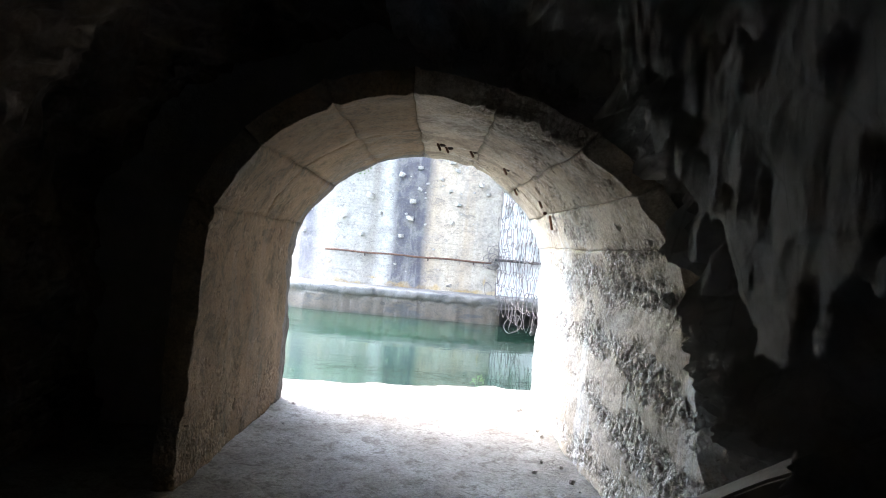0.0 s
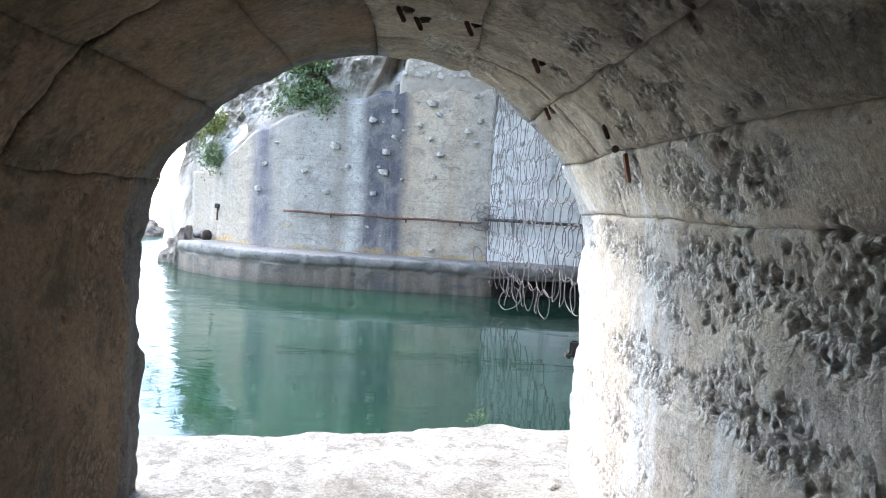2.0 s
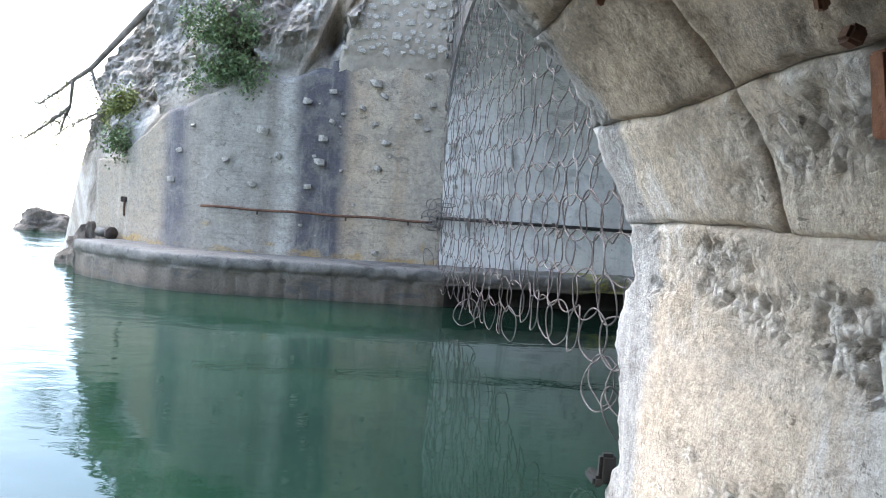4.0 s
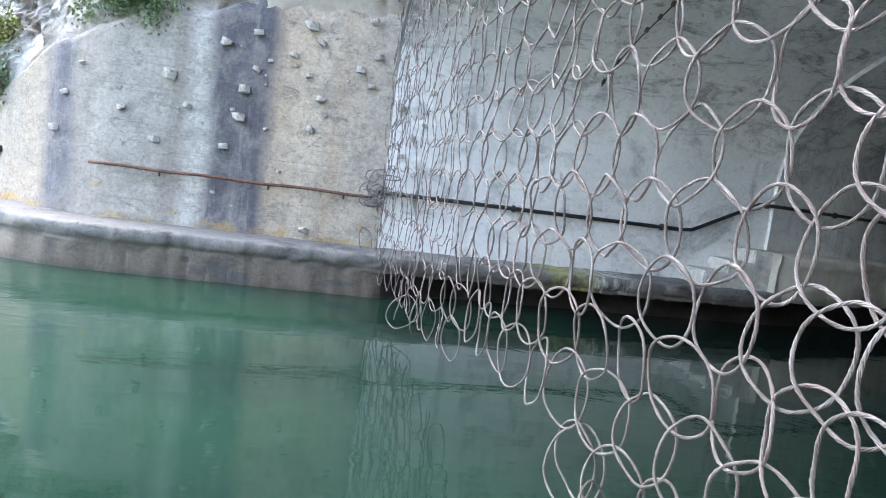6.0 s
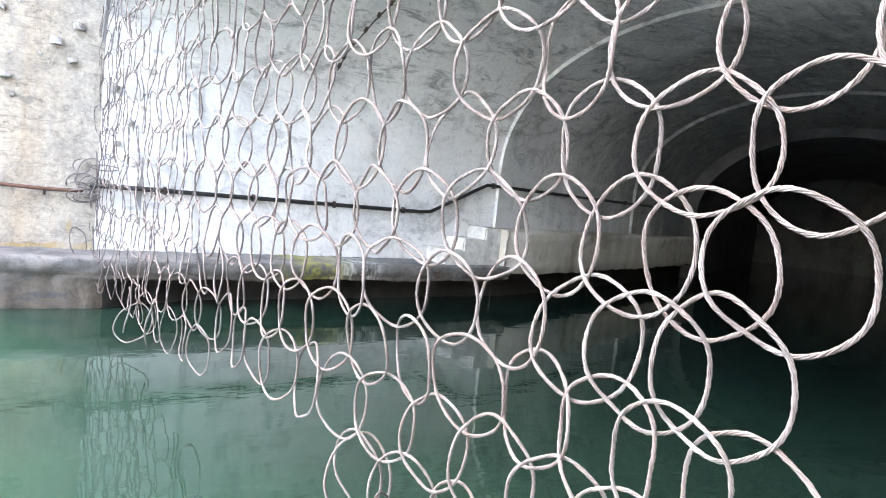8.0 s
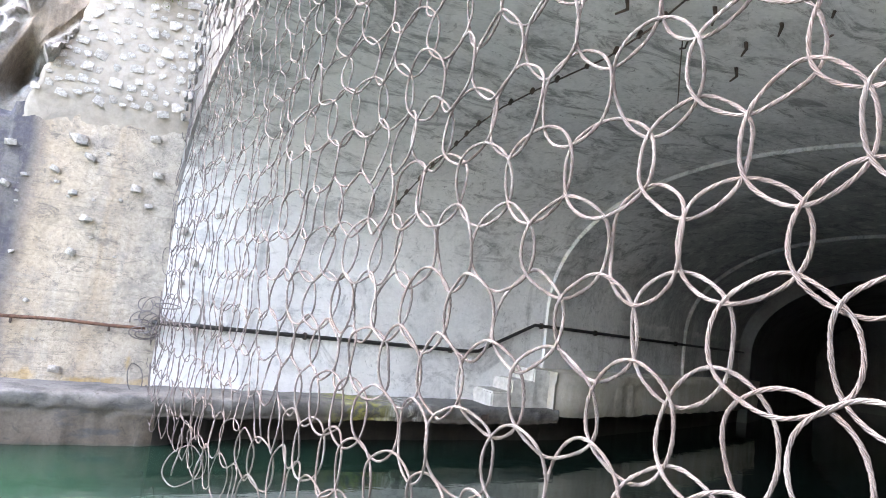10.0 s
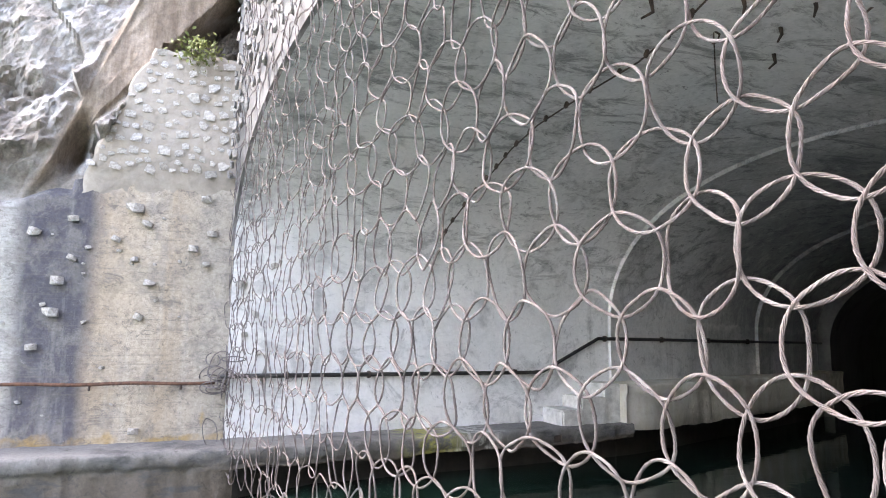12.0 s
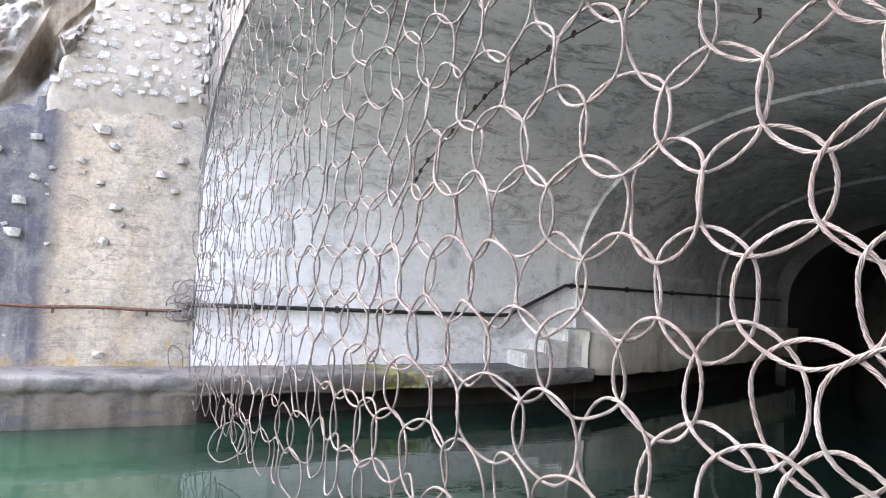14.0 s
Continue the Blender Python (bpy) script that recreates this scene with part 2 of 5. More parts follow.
def vault_material():
    """Tunnel concrete: lime bloom, mottled grey and mould, with daylight's fade inward and upward painted into the
    tone.
    """
    n = Nodes("grey_vault_concrete")
    sep = n.tree.nodes.new("ShaderNodeSeparateXYZ")
    n.link(n.coord, sep.inputs[0])
    wob = n.noise(0.35, 6, 0.65, distortion=0.5)
    # Tone falls inward and upward: daylight's fade from the mouth, put into the colour.
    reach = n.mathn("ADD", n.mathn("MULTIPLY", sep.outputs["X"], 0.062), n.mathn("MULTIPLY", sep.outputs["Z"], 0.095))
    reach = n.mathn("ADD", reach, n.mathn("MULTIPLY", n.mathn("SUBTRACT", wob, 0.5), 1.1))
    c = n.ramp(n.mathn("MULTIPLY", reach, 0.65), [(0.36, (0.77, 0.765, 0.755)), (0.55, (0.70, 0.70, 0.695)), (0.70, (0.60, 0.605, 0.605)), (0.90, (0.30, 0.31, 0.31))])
    blot = n.noise(1.1, 9, 0.7, distortion=0.7)
    c = n.mix(n.ramp(blot, [(0.52, bw(0)), (0.66, bw(0.5))]), c, (0.17, 0.178, 0.182))
    patch = n.noise(0.8, 10, 0.75, n.scaled(1.0, 1.0, 1.7), 1.2)
    c = n.mix(n.ramp(patch, [(0.57, bw(0)), (0.63, bw(0.4))]), c, (0.17, 0.175, 0.18))
    c = n.mix(n.ramp(n.noise(2.1, 10, 0.78, n.scaled(1.0, 1.0, 2.2), 1.0), [(0.63, bw(0)), (0.66, bw(0.7))]), c, (0.82, 0.82, 0.81))
    runs = n.noise(1.0, 7, 0.65, n.scaled(2.6, 2.6, 0.2))
    c = n.mix(n.ramp(runs, [(0.52, bw(0)), (0.7, bw(0.5))]), c, (0.68, 0.68, 0.67))
    c = n.mix(n.ramp(n.noise(1.0, 7, 0.65, n.scaled(3.3, 3.3, 0.18)), [(0.58, bw(0)), (0.7, bw(0.4))]), c, (0.24, 0.24, 0.235))
    c = n.mix(n.ramp(n.noise(3.2, 9, 0.78, distortion=1.0), [(0.59, bw(0)), (0.64, bw(0.5))]), c, (0.15, 0.155, 0.155))
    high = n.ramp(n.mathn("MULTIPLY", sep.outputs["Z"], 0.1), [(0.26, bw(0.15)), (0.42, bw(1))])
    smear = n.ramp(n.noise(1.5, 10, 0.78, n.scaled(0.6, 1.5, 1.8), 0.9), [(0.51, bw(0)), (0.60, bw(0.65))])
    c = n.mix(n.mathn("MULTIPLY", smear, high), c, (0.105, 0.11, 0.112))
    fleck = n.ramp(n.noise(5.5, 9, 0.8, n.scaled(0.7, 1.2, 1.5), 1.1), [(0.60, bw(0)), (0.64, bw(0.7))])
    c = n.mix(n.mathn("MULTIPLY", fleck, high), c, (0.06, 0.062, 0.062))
    wavy = n.mathn("ADD", sep.outputs["Z"], n.mathn("MULTIPLY", n.mathn("SUBTRACT", n.noise(2.5, 6, 0.7, n.scaled(1.0, 1.0, 0.2)), 0.5), 0.5))
    inside = n.ramp(n.mathn("MULTIPLY", sep.outputs["X"], 0.05), [(0.49, bw(0)), (0.495, bw(1))])
    joint = n.ramp(n.mathn("MULTIPLY", wavy, 0.2), [(0.475, bw(0)), (0.505, bw(0.8)), (0.515, bw(0.9)), (0.518, bw(0))])
    c = n.mix(n.mathn("MULTIPLY", n.mathn("MULTIPLY", joint, inside), n.ramp(n.noise(1.3, 5, 0.6), [(0.4, bw(0.15)), (0.6, bw(1))])), c, (0.66, 0.655, 0.64))
    c = n.mix(0.5, c, n.ramp(n.noise(13, 9, 0.75), [(0.3, bw(0.24)), (0.7, bw(0.77))]), "OVERLAY")
    return n.done(c, 0.85, [(n.noise(3.0, 8, 0.7), 0.35, 0.05), (n.noise(26, 5, 0.65), 0.4, 0.01)])


def lining_material(name="broken_lining", tone=1.0, warm=1.0):
    """Cast arch lining: smooth cement skin, broken away in patches to coarse dark aggregate."""
    n = Nodes(name)
    tint = lambda r, g, b: (r * tone, g * tone * (0.5 + 0.5 * warm), b * tone * warm)
    att = n.tree.nodes.new("ShaderNodeAttribute")
    att.attribute_name = "broken"
    mask = att.outputs["Fac"]
    smooth = n.ramp(n.noise(1.4, 8, 0.65), [(0.3, tint(0.36, 0.30, 0.23)), (0.5, tint(0.53, 0.46, 0.375)), (0.7, tint(0.66, 0.595, 0.51))])
    warped = n.tree.nodes.new("ShaderNodeVectorMath")
    warped.operation = "MULTIPLY_ADD"
    wobble = n.tree.nodes.new("ShaderNodeTexNoise")
    wobble.inputs["Scale"].default_value = 14.0
    n.link(n.coord, wobble.inputs["Vector"])
    n.link(wobble.outputs["Color"], warped.inputs[0])
    warped.inputs[1].default_value = (0.05, 0.05, 0.05)
    n.link(n.scaled(1, 1, 0.75), warped.inputs[2])
    gravel = n.add("ShaderNodeTexVoronoi", Scale=34.0)
    n.link(warped.outputs[0], gravel.inputs["Vector"])
    tone_of = n.ramp(gravel.outputs["Color"], [(0.1, (0.50, 0.455, 0.40)), (0.5, (0.66, 0.615, 0.56)), (0.9, (0.79, 0.76, 0.715))])
    stones = n.mix(n.ramp(gravel.outputs["Distance"], [(0.45, bw(0)), (0.70, bw(0.75))]), tone_of, (0.27, 0.235, 0.20))
    c = n.mix(mask, smooth, n.mix(1.0, stones, (tone, tone * (0.5 + 0.5 * warm), tone * warm), "MULTIPLY"))
    c = n.mix(n.ramp(n.noise(0.9, 7, 0.7, distortion=0.7), [(0.54, bw(0)), (0.64, bw(0.55))]), c, (0.54 * tone, 0.53 * tone, 0.51 * tone))
    c = n.mix(n.ramp(n.noise(0.7, 9, 0.75, distortion=0.9), [(0.56, bw(0)), (0.66, bw(0.5))]), c, (0.19 * tone, 0.17 * tone, 0.15 * tone))
    c = n.mix(n.ramp(n.noise(2.6, 10, 0.8, distortion=0.6), [(0.50, bw(0)), (0.59, bw(0.32 if tone == 1.0 else 0.85))]), c, (0.24 * tone, 0.20 * tone, 0.16 * tone * (0.4 + 0.6 * warm)))
    hair = n.noise(2.3, 10, 0.8, n.scaled(1.0, 0.8, 2.6), 1.3)
    c = n.mix(n.ramp(n.mathn("ABSOLUTE", n.mathn("SUBTRACT", hair, 0.5)), [(0.0, bw(0.6)), (0.008, bw(0))]), c, (0.09 * tone, 0.075 * tone, 0.06 * tone))
    c = n.mix(n.ramp(n.noise(1.0, 7, 0.7, n.scaled(2.4, 2.4, 0.35)), [(0.53, bw(0)), (0.60, bw(0.6 if tone == 1.0 else 0.12))]), c, (0.66 * tone, 0.665 * tone, 0.665 * tone))
    rim = n.tree.nodes.new("ShaderNodeAttribute")
    rim.attribute_name = "rim"
    ragged = n.mathn("ADD", rim.outputs["Fac"], n.mathn("MULTIPLY", n.mathn("SUBTRACT", n.noise(2.2, 8, 0.72, n.scaled(1.0, 1.0, 0.5)), 0.5), 1.3))
    lime = n.ramp(n.noise(1.0, 7, 0.7, n.scaled(9.0, 9.0, 0.8)), [(0.36, (0.18 * tone, 0.185 * tone, 0.188 * tone)), (0.6, (0.40 * tone, 0.41 * tone, 0.42 * tone))])
    c = n.mix(n.ramp(ragged, [(0.42, bw(0)), (0.58, bw(0.85))]), c, lime)
    c = n.mix(n.ramp(n.noise(24, 6, 0.75, distortion=0.6), [(0.61, bw(0)), (0.65, bw(0.7))]), c, (0.09 * tone, 0.075 * tone, 0.06 * tone))
    c = n.mix(n.ramp(n.noise(9, 8, 0.75, distortion=0.8), [(0.61, bw(0)), (0.67, bw(0.4))]), c, (0.10, 0.083, 0.068))
    c = n.mix(0.6, c, n.ramp(n.noise(42, 8, 0.8), [(0.34, bw(0.2)), (0.66, bw(0.8))]), "OVERLAY")
    pitted = n.mathn("MULTIPLY", n.ramp(gravel.outputs["Distance"], [(0.25, bw(1)), (0.65, bw(0))]), mask)
    return n.done(c, 0.92, [(n.noise(5, 8, 0.7), 0.35, 0.03), (pitted, 0.45, 0.03), (n.noise(26, 8, 0.75), 0.6, 0.018), (n.noise(80, 4, 0.6), 0.5, 0.006)])


def water_material():
    n = Nodes("green_canal_water")
    # lighter towards the bay, darker in the tunnel: sky light painted into the water colour
    place = n.tree.nodes.new("ShaderNodeSeparateXYZ")
    n.link(n.coord, place.inputs[0])
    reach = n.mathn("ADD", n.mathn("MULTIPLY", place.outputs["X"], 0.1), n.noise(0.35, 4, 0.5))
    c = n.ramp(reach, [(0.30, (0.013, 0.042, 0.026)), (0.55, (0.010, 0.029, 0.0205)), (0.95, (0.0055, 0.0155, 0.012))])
    n.bsdf.inputs["IOR"].default_value = 1.42
    swell = n.noise(0.9, 3, 0.5, n.scaled(1.0, 1.6, 1), 0.4)
    ripple = n.noise(5.0, 3, 0.5, n.scaled(0.8, 1.8, 1), 0.3)
    sep = n.tree.nodes.new("ShaderNodeSeparateXYZ")
    n.link(n.coord, sep.inputs[0])
    open_water = n.ramp(n.mathn("MULTIPLY", sep.outputs["X"], -0.1), [(0.18, bw(0.10)), (0.34, bw(0.45)), (0.7, bw(1.0))])
    chop = n.noise(2.1, 4, 0.55, n.scaled(0.7, 1.5, 1), 0.8)
    return n.done(c, 0.03, [(n.mathn("MULTIPLY", swell, open_water), 0.38, 0.14), (n.mathn("MULTIPLY", chop, open_water), 0.30, 0.05), (n.mathn("MULTIPLY", ripple, open_water), 0.16, 0.04)])


def rope_material():
    n = Nodes("galvanised_wire_rope")
    geo = n.tree.nodes.new("ShaderNodeObjectInfo")
    c = n.ramp(n.noise(6, 5, 0.65), [(0.3, (0.08, 0.068, 0.066)), (0.5, (0.125, 0.114, 0.115)), (0.7, (0.20, 0.192, 0.194))])
    c = n.mix(n.mathn("MULTIPLY", geo.outputs["Random"], 0.45), c, (0.12, 0.088, 0.085))
    c = n.mix(0.3, c, n.ramp(n.noise(60, 4, 0.7), [(0.3, bw(0.3)), (0.7, bw(0.7))]), "OVERLAY")
    return n.done(c, 0.6, [(n.noise(120, 3, 0.6), 0.4, 0.002)], metal=0.15)


def simple(name, a, b, scale, rough=0.8, bump=0.4, metal=0.0, depth=0.01):
    n = Nodes(name)
    c = n.ramp(n.noise(scale, 7, 0.65), [(0.33, a), (0.67, b)])
    return n.done(c, rough, [(n.noise(scale * 3, 6, 0.65), bump, depth)], metal)


M_WALL = wall_concrete()
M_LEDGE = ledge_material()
# Black for the ledge hollows: wet concrete plus undercut shade put into the colour.
M_WET_SHADE = simple("black_wet_shade", (0.012, 0.011, 0.010), (0.035, 0.03, 0.026), 5, 0.5, 0.6)
M_HIGH_LEDGE = plain_concrete("streaked_ledge_concrete", (0.62, 0.58, 0.50), (0.28, 0.25, 0.205), (0.78, 0.76, 0.72), 0.6, 0.8)
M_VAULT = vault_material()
# Shaded copy of the vault concrete: the bore's darkness put into its colour.
M_VAULT_DARK = plain_concrete("shaded_vault_concrete", (0.12, 0.125, 0.13), (0.05, 0.053, 0.056), (0.2, 0.2, 0.2), 0.3)
M_LINING = lining_material()
M_LINING_GREY = lining_material("grey_mould_lining", 0.80, 0.94)
# Left side: brown dirt, darkened further by shade painted into the tone.
M_LINING_BROWN = lining_material("brown_dirty_shaded_lining", 0.38, 0.60)
M_FACADE = plain_concrete("quay_concrete", (0.42, 0.415, 0.39), (0.24, 0.235, 0.22), (0.5, 0.5, 0.48), 0.4)
M_FLOOR = floor_material()
M_ROCK = rock_material("pale_limestone", (0.52, 0.50, 0.475), (0.33, 0.285, 0.24), (0.13, 0.105, 0.085), 0.8)
M_CLIFF = rock_material("stained_limestone", (0.46, 0.44, 0.415), (0.31, 0.28, 0.245), (0.12, 0.10, 0.08), 0.8, 0.08, True)
M_CAVE = rock_material("wet_cave_rock", (0.84, 0.82, 0.79), (0.66, 0.635, 0.60), (0.22, 0.20, 0.18), 2.0, 0.09, gloss=0.55)
# Left rock: its own brown, with the shade of that side darkened into it.
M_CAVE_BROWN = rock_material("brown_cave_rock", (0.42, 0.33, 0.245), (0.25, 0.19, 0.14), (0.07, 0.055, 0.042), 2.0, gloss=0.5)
M_STONE = simple("pale_rubble_stone", (0.24, 0.22, 0.195), (0.50, 0.475, 0.435), 7, 0.92, 0.9)
M_MORTAR = plain_concrete("rubble_mortar", (0.35, 0.31, 0.26), (0.23, 0.20, 0.168), (0.40, 0.37, 0.33), 0.3, 0.9)
M_SPANDREL = plain_concrete("grey_rubble_mortar", (0.19, 0.187, 0.182), (0.10, 0.098, 0.094), (0.27, 0.267, 0.262), 0.5, 0.9)
M_GREYSTONE = simple("grey_rubble_stone", (0.13, 0.127, 0.122), (0.29, 0.285, 0.278), 7, 0.92, 0.9)
M_CHIP = simple("pale_stone_chip", (0.28, 0.26, 0.235), (0.58, 0.55, 0.505), 5, 0.92, 0.9)
M_WATER = water_material()
M_ROPE = rope_material()
M_RUST = simple("rusted_iron", (0.06, 0.03, 0.02), (0.17, 0.085, 0.055), 14, 0.85, 0.5)
M_ORANGE_RUST = simple("orange_rust", (0.16, 0.07, 0.04), (0.34, 0.15, 0.085), 18, 0.85, 0.5)
M_DARKIRON = simple("dark_corroded_iron", (0.02, 0.016, 0.014), (0.08, 0.055, 0.045), 12, 0.8, 0.5)
M_CABLE = simple("black_cable_sheath", (0.008, 0.008, 0.009), (0.02, 0.02, 0.02), 9, 0.55, 0.1)
M_WOOD = simple("bleached_plank", (0.38, 0.35, 0.31), (0.62, 0.59, 0.54), 7, 0.8, 0.4)
M_LEAF = simple("green_leaves", (0.065, 0.12, 0.045), (0.18, 0.24, 0.11), 3, 0.6, 0.1)
M_LEAF_YELLOW = simple("yellow_green_leaves", (0.10, 0.13, 0.03), (0.22, 0.23, 0.07), 3, 0.6, 0.1)
M_BARK = simple("grey_bark", (0.10, 0.085, 0.07), (0.22, 0.19, 0.165), 6, 0.9, 0.5)
M_BRICK = simple("pale_block", (0.36, 0.35, 0.325), (0.62, 0.61, 0.58), 6, 0.9, 0.4)


# ---- mesh helpers ----
def mesh_object(name, verts, faces, material, smooth=True):
    me = bpy.data.meshes.new(name)
    me.from_pydata([tuple(v) for v in verts], [], faces)
    me.materials.append(material)
    me.polygons.foreach_set("use_smooth", [smooth] * len(me.polygons))
    me.update()
    return new(name, me)


def grid(name, nu, nv, place, material, close_u=False, smooth=True):
    """A sheet of nu by nv cells; place(i, j) gives a corner."""
    verts = [place(i, j) for i in range(nu + 1) for j in range(nv + 1)]
    w = nv + 1
    faces = [(i * w + j, (i + 1) * w + j, (i + 1) * w + j + 1, i * w + j + 1) for i in range(nu) for j in range(nv)]
    return mesh_object(name, verts, faces, material, smooth)


def part(name, bm, material, parent, label=""):
    me = bpy.data.meshes.new(name)
    bm.to_mesh(me)
    bm.free()
    me.materials.append(material)
    ob = new(name, me)
    ob.parent = parent
    if label:
        ob["label"] = label
    return ob


def box_bm(sx, sy, sz, bevel=0.01, m=None):
    bm = bmesh.new()
    bmesh.ops.create_cube(bm, size=1.0)
    bmesh.ops.scale(bm, vec=(sx, sy, sz), verts=bm.verts)
    if bevel:
        bmesh.ops.bevel(bm, geom=bm.edges[:], offset=bevel, segments=2, affect="EDGES")
    if m:
        bmesh.ops.transform(bm, matrix=m, verts=bm.verts)
    return bm


def roughen(bm, amount, scale, seed=0.0):
    for v in bm.verts:
        v.co += noise.noise_vector(v.co * scale + Vector((seed, seed * 1.7, -seed))) * amount
    return bm


def frac(p, scale, octaves=5):
    return noise.fractal(Vector(p) * scale, 0.9, 2.1, octaves)


def tube(points, radii, sides=6):
    """Vertices and faces of a tapered tube along points."""
    verts, faces = [], []
    pts = [Vector(p) for p in points]
    for i, p in enumerate(pts):
        d = (pts[min(i + 1, len(pts) - 1)] - pts[max(i - 1, 0)]).normalized()
        a = d.orthogonal().normalized() if i == 0 else (a - d * a.dot(d)).normalized()
        b = d.cross(a)
        r = radii[i] if isinstance(radii, (list, tuple)) else radii
        for k in range(sides):
            t = 2 * math.pi * k / sides
            verts.append(p + a * (r * math.cos(t)) + b * (r * math.sin(t)))
    for i in range(len(pts) - 1):
        for k in range(sides):
            q = (k + 1) % sides
            faces.append((i * sides + k, i * sides + q, (i + 1) * sides + q, (i + 1) * sides + k))
    faces.append(tuple(range(sides))[::-1])
    faces.append(tuple((len(pts) - 1) * sides + k for k in range(sides)))
    return verts, faces


# ---- the plan ----
WATER = -0.35


def wall_y(x):
    return 19.0 + 0.35 * max(0.0, -3.0 - x) ** 1.6


def quay_y(x):
    """Line of the near canal wall, into which the passage opens obliquely."""
    return 6.78 + 0.28 * x


def net_x(y):
    return 2.45 - 0.085 * (y - 8.35)


# water: one sheet to the horizon
def build_water():
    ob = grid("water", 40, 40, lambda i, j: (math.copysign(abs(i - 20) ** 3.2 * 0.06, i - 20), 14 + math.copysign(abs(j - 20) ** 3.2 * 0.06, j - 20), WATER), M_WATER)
    tagged(ob, "calm green sea water filling the canal", "water", kind="structure")


build_water()


# passage floor with a ragged front edge over the water
def build_floor():
    def place(i, j):
        x = -3.2 + 6.0 * i / 120
        edge = min(7.76 + 0.25 * x, 7.96) + 0.05 * frac((x * 1.6, 0, 3), 1.0) + 0.03 * frac((x, 2, 3), 5.0) + 0.10 * math.exp(-((x - 0.55) / 0.4) ** 2)
        if j <= 60:
            y = -4 + (edge + 4) * (1 - (1 - j / 60) ** 1.4)
            z = 0.02 * frac((x, y, 0), 1.3) + 0.012 * frac((x, y, 0), 6.0) + 0.03 * max(0, abs(x) - 0.9)
            if j == 60:
                z -= 0.03
        else:
            y = edge + (0.02 + 0.03 * frac((x, j, 5), 2.0))
            z = -0.03 - 0.25 * (j - 60)
        return (x, y, z)
    ob = grid("floor", 120, 64, place, M_FLOOR)
    tagged(ob, "dusty pale concrete floor with a worn front edge", "floor", kind="structure")


build_floor()


# ---- passage: cast concrete arch ----
CX, HALF, SPRING, CROWN = -0.19, 1.26, 1.35, 2.5


def inner_end(a):
    """Where the cast lining begins, at the share a of the section."""
    return 3.95 - 0.45 * max(0.0, a - 0.6) / 0.15 if a < 0.75 else 3.5 - 0.6 * (a - 0.75) / 0.25


def splay(x, y):
    """The one wall opens slightly towards the inside."""
    return x + max(0.0, x) * 0.055 * (6.9 - y)


def arch_point(a, grow=0.0):
    """Cross-section of the passage: a runs 0..1 from the one foot over the crown to the other."""
    leg = SPRING
    arc = 0.5 * math.pi * (HALF + CROWN - SPRING) / 2 * 2
    total = 2 * leg + arc
    s = a * total
    h, c = HALF + grow, CROWN + grow - SPRING
    if s < leg:
        return CX - h, s
    if s > total - leg:
        return CX + h, total - s
    t = math.pi * (s - leg) / arc
    return CX - h * math.cos(t), SPRING + c * math.sin(t)


PANEL_A = [0.0, 0.27, 0.345, 0.42, 0.49, 0.56, 0.63, 0.685, 0.737, 1.0]


def passage_end(x):
    return 6.76 + 0.28 * x + 0.12 * max(0.0, min(1.0, (-x - 0.6) / 0.6))


